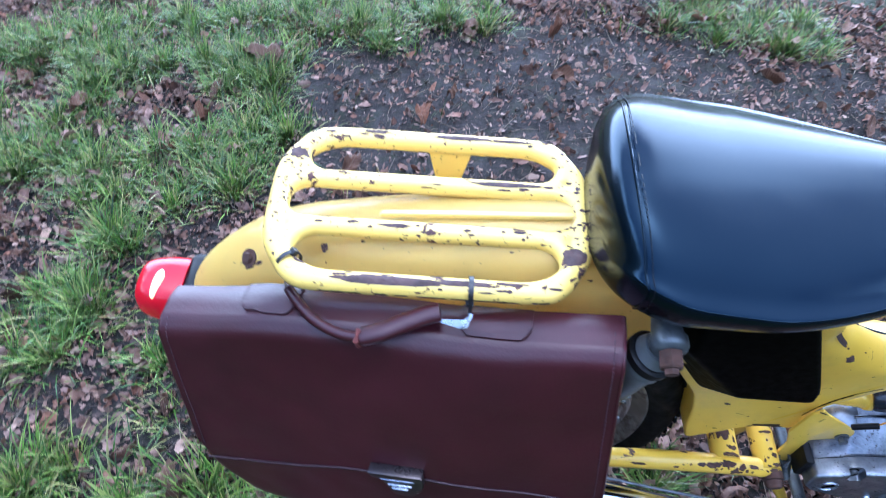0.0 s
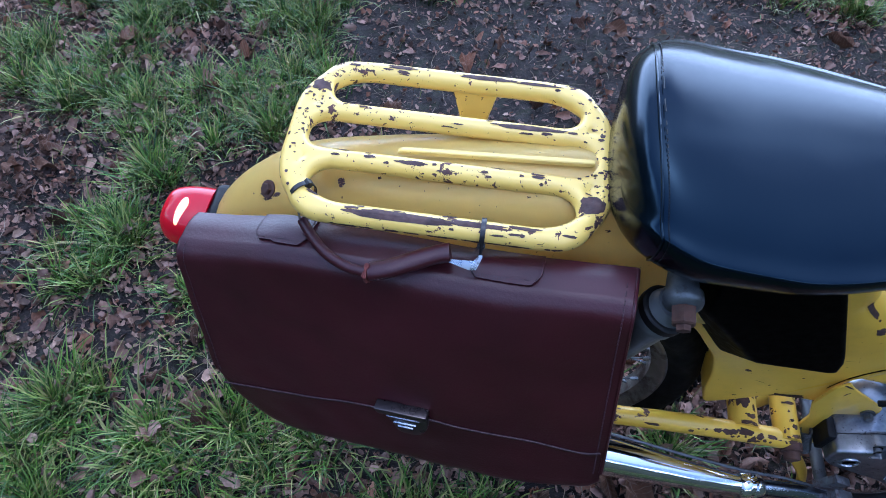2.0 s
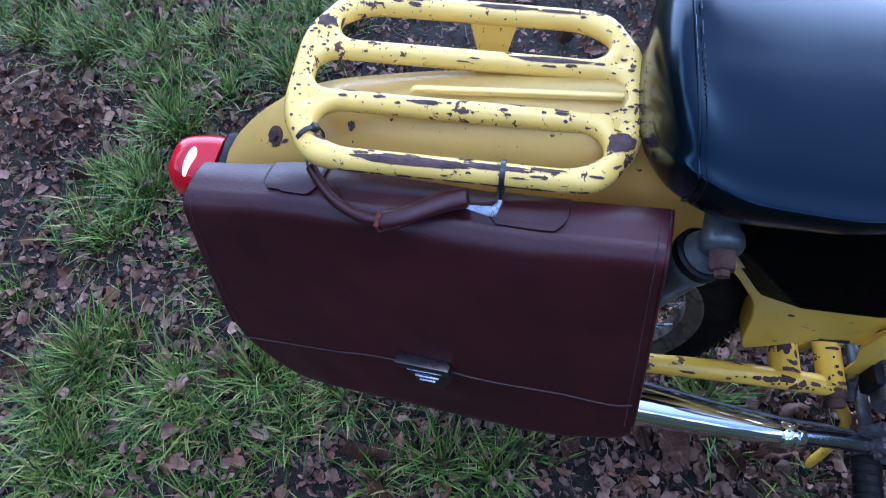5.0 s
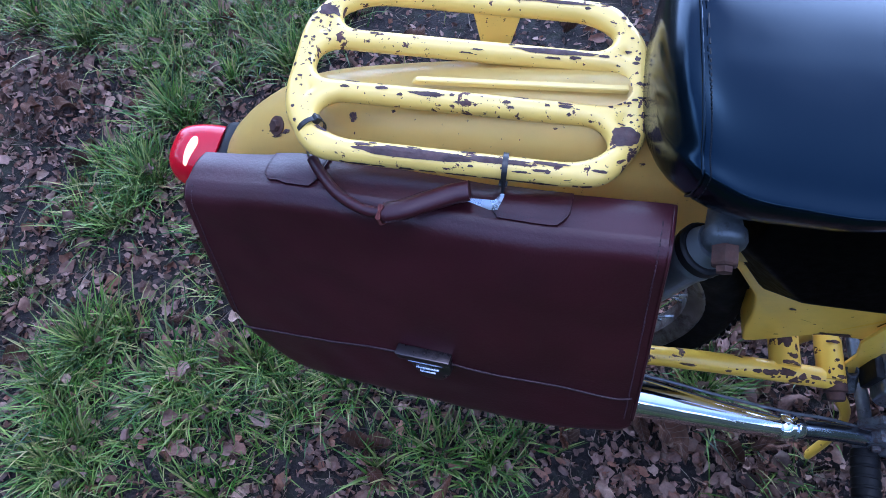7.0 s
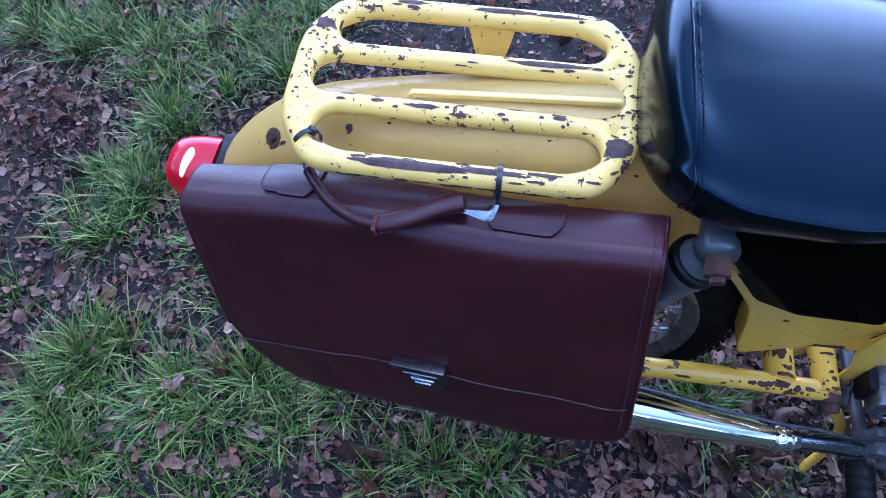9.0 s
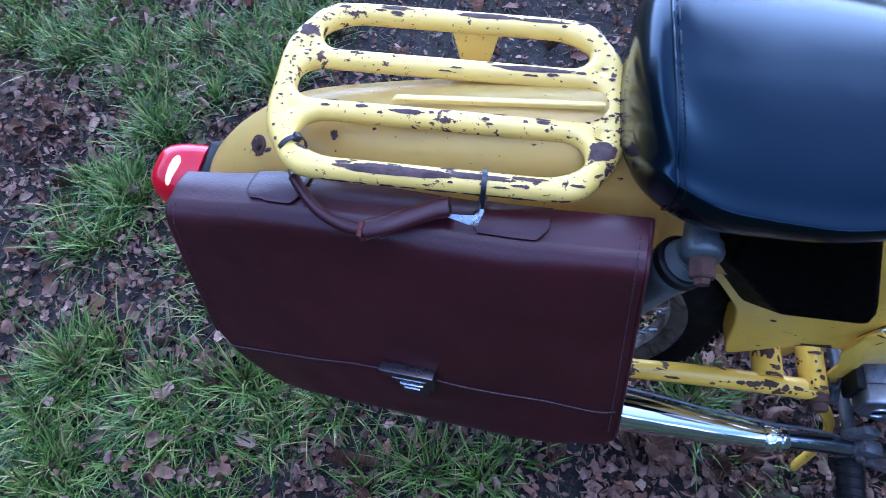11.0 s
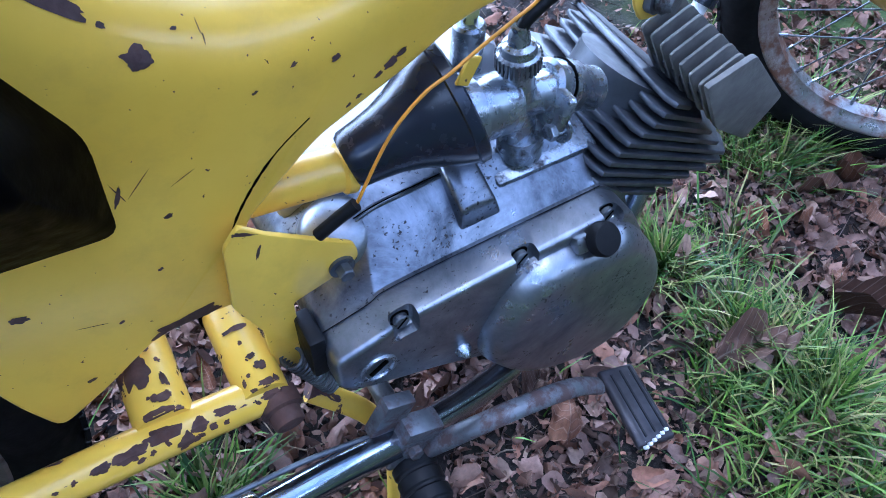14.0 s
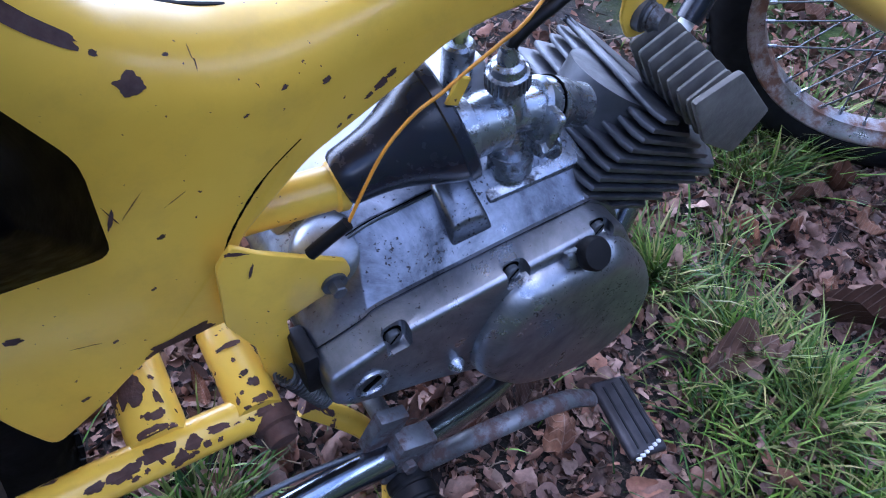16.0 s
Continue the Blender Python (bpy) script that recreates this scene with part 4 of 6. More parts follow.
def wear_rack():
    rack = bpy.data.objects["luggage_rack"]
    rng = random.Random(5)

    def worn(x, y, length, width, up=(0, 0, 1)):
        chip(rack, (x, y, 0.011 * (1 if up[2] > 0 else 0)), up, (1, 0, 0), length, width, rng.uniform(1, 90))

    worn(-0.03, -0.095, 0.10, 0.011)
    worn(0.04, -0.093, 0.06, 0.007)
    worn(0.085, -0.09, 0.03, 0.005)
    worn(0.03, 0.090, 0.06, 0.006)
    worn(0.085, 0.089, 0.05, 0.004)
    worn(-0.06, 0.092, 0.03, 0.006)
    worn(0.08, 0.030, 0.07, 0.006)
    worn(-0.03, -0.031, 0.03, 0.005)
    worn(0.145, -0.055, 0.026, 0.020)
    worn(-0.137, 0.055, 0.024, 0.012)
    worn(-0.115, -0.075, 0.014, 0.008)
    for k in range(60):
        x, y = rng.uniform(-0.14, 0.14), rng.choice((-0.093, -0.093, -0.03, 0.03, 0.09)) + rng.gauss(0, 0.007)
        worn(x, y, rng.uniform(0.003, 0.014), rng.uniform(0.002, 0.005))
    for k in range(70):
        end = rng.choice((-0.150, 0.156, 0.156))
        worn(end + rng.gauss(-0.004 if end > 0 else 0.004, 0.010), rng.uniform(-0.08, 0.08), rng.uniform(0.002, 0.006), rng.uniform(0.002, 0.0045))
    for k in range(26):
        worn(rng.uniform(-0.10, 0.12), -0.106, rng.uniform(0.004, 0.02), rng.uniform(0.002, 0.004), (0, -1, 0.0))


wear_rack()


def seat_point(t, a):
    """A point of the saddle: t from its back to its nose, a once round."""
    x = 0.050 + 0.412 * t
    nose = math.sqrt(max(0.0, 1 - max(0, (t - 0.86) / 0.14) ** 2.0))
    back = math.sqrt(max(0.0, 1 - max(0, (0.20 - t) / 0.20) ** 2.2))
    lip = math.sqrt(max(0.0, 1 - max(0, (0.10 - t) / 0.10) ** 2.0))
    half = (0.142 - 0.098 * max(0, (t - 0.36) / 0.64) ** 1.5) * (0.80 * nose + 0.20 if t < 1 else 0.30) * (0.52 + 0.48 * back)
    low = 0.662 + 0.012 * t + 0.020 * (1 - back)
    top = 0.664 + 0.012 * t + (0.122 - 0.02 * math.sin(math.pi * t) - 0.02 * t) * (0.45 + 0.55 * nose) * (0.72 + 0.28 * lip)
    c, s = math.cos(a), math.sin(a)
    side = (abs(c) ** 0.45) * (1 if c > 0 else -1)
    y = half * side
    z = (low + top) / 2 + (top - low) / 2 * (abs(s) ** (0.55 if s > 0 else 0.5)) * (1 if s > 0 else -1)
    if s > 0:
        z -= 0.030 * side * side * min(1.0, s * 1.5)
    else:
        y *= 1 - 0.20 * min(1.0, -s * 1.6)
    return Vector((x + 0.8 * y * y * max(0.0, 1 - t * 3), y + 0.010, z))


def build_seat():
    """Tapered saddle with a stitched seam round its back."""
    bm = bmesh.new()
    n, m = 40, 36
    rows = [[bm.verts.new(seat_point(i / n, 2 * math.pi * k / m)) for k in range(m)] for i in range(n + 1)]
    for a, b in zip(rows, rows[1:]):
        for k in range(m):
            bm.faces.new((a[k], a[(k + 1) % m], b[(k + 1) % m], b[k]))
    bm.faces.new(rows[0])
    bm.faces.new(rows[-1])
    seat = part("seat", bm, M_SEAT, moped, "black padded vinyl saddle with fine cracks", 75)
    sub = seat.modifiers.new("round", "SUBSURF")
    sub.levels = sub.render_levels = 1
    line = [seat_point(0.062, radians(a)) for a in range(-12, 193, 4)]
    mid = Vector((0.12, 0.01, 0.70))
    line = [p + (p - mid).normalized() * 0.0002 for p in line]
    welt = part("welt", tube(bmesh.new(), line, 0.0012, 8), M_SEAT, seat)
    st = bmesh.new()
    for p, q in zip(line, line[1:]):
        for k in range(2):
            a, b = p.lerp(q, k / 2 + 0.08), p.lerp(q, k / 2 + 0.36)
            off = Vector((0.006, 0, 0)) + (a - mid).normalized() * 0.0026
            tube(st, [a + off, b + off], 0.0006, 5)
    part("stitching", st, M_RUBBER, welt)


build_seat()


def build_tail_light():
    light = empty("tail_light", Matrix.Translation((-0.390, 0.010, 0.496)) @ pose(0, 0, 0, 0, 6, 0), moped)
    bm = slab(bmesh.new(), pose(0.012, 0, 0), (0.03, 0.078, 0.078), 0.012, 3)
    part("base", bm, M_RUBBER, light, "black rubber base")
    bm = bmesh.new()
    rows = []
    for i in range(15):
        t = i / 14
        x, k = -0.001 - 0.056 * math.sin(t * math.pi / 2), 0.35 + 0.65 * math.cos(t * math.pi / 2) ** 0.55 if t < 1 else 0.35
        row = []
        for j in range(32):
            a = 2 * math.pi * j / 32
            c, q = math.cos(a), math.sin(a)
            row.append(bm.verts.new((x, 0.038 * k * abs(c) ** 0.7 * (1 if c > 0 else -1), 0.005 + 0.033 * k * abs(q) ** 0.7 * (1 if q > 0 else -1))))
        rows.append(row)
    for a, b in zip(rows, rows[1:]):
        for j in range(32):
            bm.faces.new((a[j], a[(j + 1) % 32], b[(j + 1) % 32], b[j]))
    bm.faces.new(rows[0])
    bm.faces.new(rows[-1])
    lens = part("lens", bm, M_LENS, light, "lit red plastic lens", 60)
    bm = bmesh.new()
    bmesh.ops.create_uvsphere(bm, u_segments=24, v_segments=12, radius=1.0, matrix=Matrix.Translation((-0.030, -0.013, 0.0330)) @ Matrix.Rotation(radians(-70), 4, "X") @ Matrix.Rotation(radians(8), 4, "Y") @ Matrix.Diagonal((0.0060, 0.0050, 0.0185, 1)))
    part("bulb", bm, M_GLOW, lens, "glowing filament bulb", 180)


build_tail_light()


def build_shock(side):
    top, low = Vector((0.128, side * 0.112, 0.655)), Vector((0.005, side * 0.095, 0.285))
    d = (low - top).normalized()
    shock = empty("shock_absorber", Matrix.Identity(4), moped)
    bm = lathe(bmesh.new(), top, d, [(0.012, 0.017), (0.03, 0.0215), (0.035, 0.0235), (0.045, 0.0235), (0.048, 0.0215), (0.19, 0.0215), (0.195, 0.018)], 28)
    part("upper_cover", bm, M_TUBE, shock, "grey painted steel tube")
    bm = lathe(bmesh.new(), top, d, [(0.19, 0.017), (0.36, 0.017), (0.37, 0.012), (0.385, 0.012)], 24)
    part("lower_tube", bm, M_STEEL, shock)
    bm = lathe(bmesh.new(), top + Vector((0, -side * -0.0, 0)), (0, side, 0), [(-0.030, 0.012), (-0.012, 0.0150), (-0.004, 0.0150), (-0.003, 0.0182), (0.005, 0.0182), (0.0085, 0.0165), (0.011, 0.0125), (0.012, 0.009)], 32)
    part("eye", bm, M_SHOCK, shock)
    nut = lathe(bmesh.new(), top + Vector((0, side * 0.010, 0)), (0, side, -0.25), [(0.0, 0.0118), (0.015, 0.0118), (0.0165, 0.0102), (0.017, 0.0072), (0.022, 0.0070), (0.023, 0.0)], 6)
    part("nut", nut, M_RUST, shock, "rusty hexagon nut", 20)
    bm = lathe(bmesh.new(), top, d, [(0.024, 0.0225), (0.026, 0.0248), (0.034, 0.0248), (0.036, 0.0225)], 28)
    part("collar", bm, M_RUBBER, shock, "black rubber collar")


build_shock(-1)
build_shock(1)


def build_swing_arm():
    arm = empty("swing_arm", Matrix.Identity(4), moped)
    legs = []
    for side in (-1, 1):
        bm = tube(bmesh.new(), spline([(-0.01, side * 0.075, 0.275), (0.08, side * 0.078, 0.285), (0.2, side * 0.078, 0.292), (0.30, side * 0.077, 0.290), (0.395, side * 0.074, 0.278)], 5), [0.013] * 10 + [0.0135] * 11, 14)
        legs.append(part("leg", bm, M_SWING, arm, "yellow steel arm with rust"))
    bm = tube(bmesh.new(), [(0.325, -0.072, 0.29), (0.325, 0.072, 0.29)], 0.019, 18)
    cross = part("cross_tube", bm, M_SWING, arm)
    bm = tube(bmesh.new(), [(0.386, -0.080, 0.282), (0.386, 0.08, 0.282)], 0.017, 18)
    pivot = part("pivot_tube", bm, M_SWING, arm)
    part("pivot_bolt", lathe(bmesh.new(), (0.393, -0.086, 0.274), (0.05, -1, -0.15), [(-0.01, 0.0145), (0.003, 0.0145), (0.0045, 0.0112), (0.013, 0.0108), (0.0145, 0.0095), (0.0145, 0.0)], 20), M_RUST, arm, "rusty pivot bolt")
    face = (0, -0.6, 0.8)
    for k, (target, place, along, length, width) in enumerate((
            (legs[0], (0.3235, -0.082, 0.304), (1, 0, 0.1), 0.036, 0.020), (legs[0], (0.344, -0.086, 0.300), (0.5, 0, 1), 0.022, 0.016), (legs[0], (0.3325, -0.087, 0.291), (1, 0, 0.6), 0.018, 0.013),
            (legs[0], (0.302, -0.086, 0.303), (1, 0, 0.2), 0.034, 0.013), (legs[0], (0.285, -0.086, 0.303), (1, 0, 0.1), 0.020, 0.009), (legs[0], (0.391, -0.084, 0.292), (1, 0, 0), 0.026, 0.011),
            (legs[0], (0.361, -0.084, 0.300), (1, 0, -0.2), 0.022, 0.009), (legs[0], (0.25, -0.088, 0.298), (1, 0, 0), 0.014, 0.005), (legs[0], (0.20, -0.088, 0.300), (1, 0, 0), 0.030, 0.006),
            (legs[0], (0.14, -0.088, 0.296), (1, 0, 0), 0.022, 0.005), (cross, (0.320, -0.034, 0.308), (0, 1, 0), 0.050, 0.028), (cross, (0.334, -0.049, 0.306), (0, 1, 0), 0.018, 0.008),
            (cross, (0.331, -0.061, 0.306), (1, 0.4, 0), 0.015, 0.009), (cross, (0.325, -0.072, 0.308), (1, 0, 0), 0.034, 0.016), (cross, (0.340, -0.060, 0.300), (0, 1, 0), 0.006, 0.005),
            (pivot, (0.391, -0.063, 0.298), (1, 0.5, 0), 0.014, 0.009), (pivot, (0.377, -0.071, 0.297), (0, 1, 0), 0.009, 0.006), (pivot, (0.391, -0.077, 0.298), (1, 0, 0), 0.018, 0.008),
            (pivot, (0.386, -0.030, 0.299), (1, 0, 0), 0.034, 0.007))):
        chip(target, place, face if target is legs[0] else (0, -0.2, 1), along, length * 0.62, width * 0.68, 50 + 1.7 * k, M_RUST, target)
    wear = random.Random(8)
    for k in range(34):
        target = (legs[0], legs[0], cross, pivot)[k % 4]
        if target is legs[0]:
            x = wear.gauss(0.325, 0.038)
            place, way = (x, -0.088, wear.uniform(0.288, 0.306)), face
        elif target is cross:
            place, way = (0.325 + wear.uniform(-0.012, 0.014), wear.uniform(-0.070, -0.020), 0.309), (0, -0.2, 1)
        else:
            place, way = (0.386 + wear.uniform(-0.012, 0.014), wear.gauss(-0.068, 0.014), 0.299), (0, -0.2, 1)
        size = wear.uniform(0.002, 0.0065)
        chip(target, place, way, (wear.uniform(-1, 1), wear.uniform(-1, 1), 0.3), size, size * wear.uniform(0.5, 0.9), 90 + 2.3 * k, M_RUST, target)
    part("collar", lathe(bmesh.new(), (0.386, 0.000, 0.282), (0, -1, 0), [(-0.004, 0.0168), (-0.003, 0.0190), (0.003, 0.0190), (0.004, 0.0168)], 24), M_BLACK, pivot, "black greasy collar")


build_swing_arm()


def build_exhaust():
    ex = empty("exhaust", Matrix.Identity(4), moped)
    path = spline([(-0.12, -0.118, 0.300), (0.0, -0.126, 0.297), (0.149, -0.136, 0.285), (0.24, -0.139, 0.270), (0.33, -0.138, 0.252)], 6)
    n = len(path)
    rad = [0.029 if i < 8 else 0.029 - 0.0155 * min(1, (i - 8) / (n - 9)) for i in range(n)]
    rad[0] = 0.02
    part("silencer", tube(bmesh.new(), path, rad, 28), M_CHROME, ex, "chrome cigar-shaped silencer")
    path = spline([(0.325, -0.138, 0.253), (0.40, -0.128, 0.229), (0.475, -0.118, 0.198), (0.56, -0.10, 0.165), (0.64, -0.075, 0.15), (0.74, -0.04, 0.17), (0.80, -0.01, 0.25)], 6)
    part("pipe", tube(bmesh.new(), path, 0.0125, 20), M_PIPE, ex, "dull chrome exhaust pipe")
    d = Vector((0.85, 0.1, -0.22)).normalized()
    bm = lathe(bmesh.new(), (0.322, -0.1385, 0.254), d, [(0, 0.0165), (0.004, 0.0185), (0.012, 0.0185), (0.014, 0.0155), (0.02, 0.0155), (0.022, 0.0178), (0.03, 0.0178), (0.033, 0.0165)], 24)
    part("clamp", bm, M_CHROME, ex)
    bm = tube(bmesh.new(), spline([(0.02, -0.108, 0.311), (0.149, -0.112, 0.301), (0.24, -0.118, 0.284), (0.33, -0.120, 0.262), (0.40, -0.114, 0.237), (0.470, -0.112, 0.206)], 5), 0.0022, 8)
    part("brake_rod", bm, M_STEEL, moped, "thin steel brake rod")


build_exhaust()


SCREWS = ((0.482, 0.316), (0.577, 0.3255), (0.653, 0.330))


def domed(outline, levels):
    """A raised pad: its outline drawn in, level by level of (inset, y), to a rounded rim."""
    bm = bmesh.new()
    n = len(outline)
    area = sum(outline[k - 1][0] * outline[k][1] - outline[k][0] * outline[k - 1][1] for k in range(n))
    turn = 1 if area > 0 else -1
    ways = []
    for k in range(n):
        d = (Vector(outline[(k + 1) % n]) - Vector(outline[k - 1])).normalized()
        ways.append(Vector((d.y, -d.x)) * turn)
    rings = [[bm.verts.new((x - o.x * inset, u, z - o.y * inset)) for (x, z), o in zip(outline, ways)] for inset, u in levels]
    for a, b in zip(rings, rings[1:]):
        for k in range(n):
            bm.faces.new((a[k], a[(k + 1) % n], b[(k + 1) % n], b[k]))
    bm.faces.new(rings[0])
    bm.faces.new(rings[-1])
    return bm


def carve(ob, bm):
    """Cuts a shape out of a part."""
    me = bpy.data.meshes.new("cutter")
    bm.to_mesh(me)
    bm.free()
    tool = new("cutter", me)
    tool.parent = ob.parent
    cut = ob.modifiers.new("cut", "BOOLEAN")
    cut.operation, cut.solver, cut.object = "DIFFERENCE", "EXACT", tool
    bpy.context.view_layer.update()
    made = bpy.data.meshes.new_from_object(ob.evaluated_get(bpy.context.evaluated_depsgraph_get()))
    ob.modifiers.clear()
    ob.data = made
    bpy.data.objects.remove(tool)
    bpy.data.meshes.remove(me)


def build_engine():
    eng = empty("engine", Matrix.Identity(4), moped)
    front = [(0.690, 0.318), (0.718, 0.260), (0.722, 0.215), (0.698, 0.175), (0.652, 0.150), (0.586, 0.184), (0.556, 0.218), (0.470, 0.258), (0.434, 0.280)]
    low = corners([(0.430, 0.300), (0.431, 0.3155), (0.466, 0.3250), (0.478, 0.3318), (0.508, 0.335), (0.565, 0.3385), (0.617, 0.3412), (0.660, 0.343)] + front, 0.006, 3)
    body = corners([(0.430, 0.312), (0.437, 0.325), (0.446, 0.337), (0.488, 0.362), (0.552, 0.370), (0.600, 0.371), (0.640, 0.370), (0.666, 0.366)] + front, 0.006, 3)
    bm = bmesh.new()
    rings = []
    for line, u in ((low, -0.0715), (low, -0.0685), (body, -0.030), (body, 0.07)):
        rings.append([bm.verts.new((x, u, z)) for x, z in line])
    for a, b in zip(rings, rings[1:]):
        for k in range(len(a)):
            bm.faces.new((a[k], a[(k + 1) % len(a)], b[(k + 1) % len(a)], b[k]))
    bm.faces.new(rings[0])
    bm.faces.new(rings[-1])
    case = part("crankcase", bm, M_ALLOY, eng, "oily cast alloy crankcase", 30)
    cover = corners([(0.431, 0.314), (0.466, 0.3235), (0.478, 0.3305), (0.563, 0.3370), (0.600, 0.3385), (0.656, 0.342), (0.676, 0.328), (0.702, 0.285), (0.722, 0.240), (0.722, 0.205), (0.700, 0.172), (0.655, 0.150), (0.586, 0.180), (0.558, 0.217), (0.511, 0.240), (0.472, 0.255), (0.445, 0.266), (0.431, 0.281)], 0.007, 3)
    bm = domed(cover, [(0.0, -0.0717), (0.0, -0.0930), (0.0005, -0.0955), (0.0018, -0.0972), (0.0040, -0.0980)])
    plate = part("side_cover", bm, M_COVER, eng, "grey alloy side cover", 35)
    wells = bmesh.new()
    for x, z in SCREWS:
        slab(wells, pose(x, -0.100, z + 0.009, 0, -3, 0), (0.019, 0.026, 0.027), 0.004, 3)
    carve(plate, wells)
    # raised clutch housing: a rounded lobe that runs out to the cover's front edge
    lobe = rounded([(0.546, 0.240), (0.545, 0.262), (0.554, 0.291), (0.570, 0.316), (0.591, 0.328), (0.630, 0.327), (0.664, 0.326), (0.692, 0.298), (0.717, 0.262), (0.727, 0.231),
                    (0.724, 0.203), (0.706, 0.168), (0.675, 0.150), (0.630, 0.156), (0.585, 0.182), (0.556, 0.218)], 4)
    bm = domed(lobe, [(0.0, -0.093), (0.0, -0.0995), (0.0012, -0.104), (0.0045, -0.1100), (0.0085, -0.1145), (0.013, -0.1170), (0.018, -0.1182), (0.024, -0.1186)])
    part("clutch_housing", bm, M_COVER, plate, "", 50)
    bm = slab(bmesh.new(), pose(0.627, -0.100, 0.330, -30, 0, 0), (0.026, 0.014, 0.014), 0.003, 2)
    part("filler_neck", bm, M_COVER, plate)
    bm = lathe(bmesh.new(), (0.632, -0.103, 0.331), (0.05, -0.72, 0.69), [(0.0, 0.0105), (0.005, 0.0105), (0.006, 0.0128), (0.0125, 0.0128), (0.015, 0.0112), (0.0158, 0.0)], 28)
    part("filler_cap", bm, M_RUBBER, plate, "black rubber filler cap")
    bm = lathe(bmesh.new(), (0.4605, -0.0975, 0.287), (0, -1, 0), [(0, 0.0140), (0.0025, 0.0135), (0.0025, 0.0112), (-0.0015, 0.0102), (-0.0015, 0.0)], 32)
    ring = part("plug", bm, M_CARB, plate)
    part("disc", lathe(bmesh.new(), (0.4605, -0.0965, 0.287), (0, -1, 0), [(0, 0.0100), (0.0012, 0.0100), (0.0012, 0.0)], 28), M_STEEL, ring)
    bm = slab(bmesh.new(), pose(0.4605, -0.0985, 0.287, 0, -38, 0), (0.016, 0.002, 0.0035), 0)
    part("slot", bm, M_BLACK, ring)
    for x, z in SCREWS:
        # black disc stands in for the shade on the screw well's floor
        part("well_shade", lathe(bmesh.new(), (x, -0.0868, z + 0.003), (0, -1, 0), [(-0.002, 0.0078), (0.0006, 0.0078), (0.0006, 0.0)], 20), M_BLACK, plate)
        screw("screw", (x, -0.0885, z + 0.003), (0, -1, 0.1), plate, 0.0056)
    bm = lathe(bmesh.new(), (0.5305, -0.096, 0.2525), (0, -1, 0.1), [(0, 0.0072), (0.005, 0.0066), (0.011, 0.002), (0.012, 0.0)], 18)
    part("stud", bm, M_CARB, plate)
    bm = lathe(bmesh.new(), (0.680, -0.095, 0.158), (0.25, -0.3, -1), [(-0.01, 0.014), (0.010, 0.014), (0.013, 0.011), (0.013, 0.0)], 18)
    part("drain_boss", bm, M_COVER, plate)
    # joints and ribs of the castings
    part("joint_line", tube(bmesh.new(), spline([(0.434, -0.0719, 0.3166), (0.466, -0.0719, 0.3252), (0.478, -0.0719, 0.3320), (0.508, -0.0719, 0.3352), (0.565, -0.0719, 0.3388), (0.617, -0.0719, 0.3414), (0.658, -0.0719, 0.3432)], 6), 0.0003, 6), M_BLACK, case)
    for high in (0.0, 0.0030):
        part("joint_rib", tube(bmesh.new(), spline([(0.452, -0.0300 + high, 0.3415), (0.488, -0.0305 + high, 0.3632), (0.520, -0.0305 + high, 0.3675), (0.552, -0.0305 + high, 0.3712)], 6), 0.0010, 8), M_ALLOY, case)
    part("joint_line", tube(bmesh.new(), spline([(0.455, -0.0286, 0.3440), (0.488, -0.0288, 0.3640), (0.552, -0.0288, 0.3722)], 6), 0.0005, 6), M_BLACK, case)
    bm = slab(bmesh.new(), pose(0.626, -0.018, 0.3595, 12, -1, 0), (0.088, 0.060, 0.016), 0.003, 2)
    part("deck", bm, M_CARB, case, "bright machined alloy deck")
    bm = prism(bmesh.new(), corners([(0.545, 0.340), (0.545, 0.376), (0.553, 0.3805), (0.572, 0.3765), (0.582, 0.350)], 0.004, 3), -0.060, -0.026, 0.004, 2)
    for v in bm.verts:
        v.co.z -= 0.55 * max(0.0, -0.034 - v.co.y)
    part("boss", bm, M_ALLOY, case)
    bm = lathe(bmesh.new(), (0.472, -0.020, 0.338), (-0.30, -0.42, 0.84), [(-0.03, 0.0290), (0.002, 0.0288), (0.008, 0.0278), (0.013, 0.0258), (0.017, 0.0225), (0.020, 0.018), (0.0222, 0.012), (0.0233, 0.006), (0.0236, 0.0)], 40)
    part("dome", bm, M_COVER, case, "pale cast alloy housing")
    bm = prism(bmesh.new(), corners([(0.44, 0.345), (0.455, 0.372), (0.500, 0.386), (0.560, 0.421), (0.61, 0.432), (0.63, 0.39), (0.60, 0.33), (0.46, 0.30)], 0.008, 3), 0.012, 0.075, 0.006, 2)
    part("upper_case", bm, M_PALE, case, "bright cast alloy upper crankcase")
    bm = slab(bmesh.new(), pose(0.427, -0.066, 0.300, 0, 0, 0), (0.012, 0.030, 0.044), 0.003, 2)
    part("mount_rubber", bm, M_RUBBER, case, "black rubber engine mount")
    return eng


build_engine()

AX, PX = Vector((0.46, 0, 0.888)), Vector((0.888, 0, -0.46))


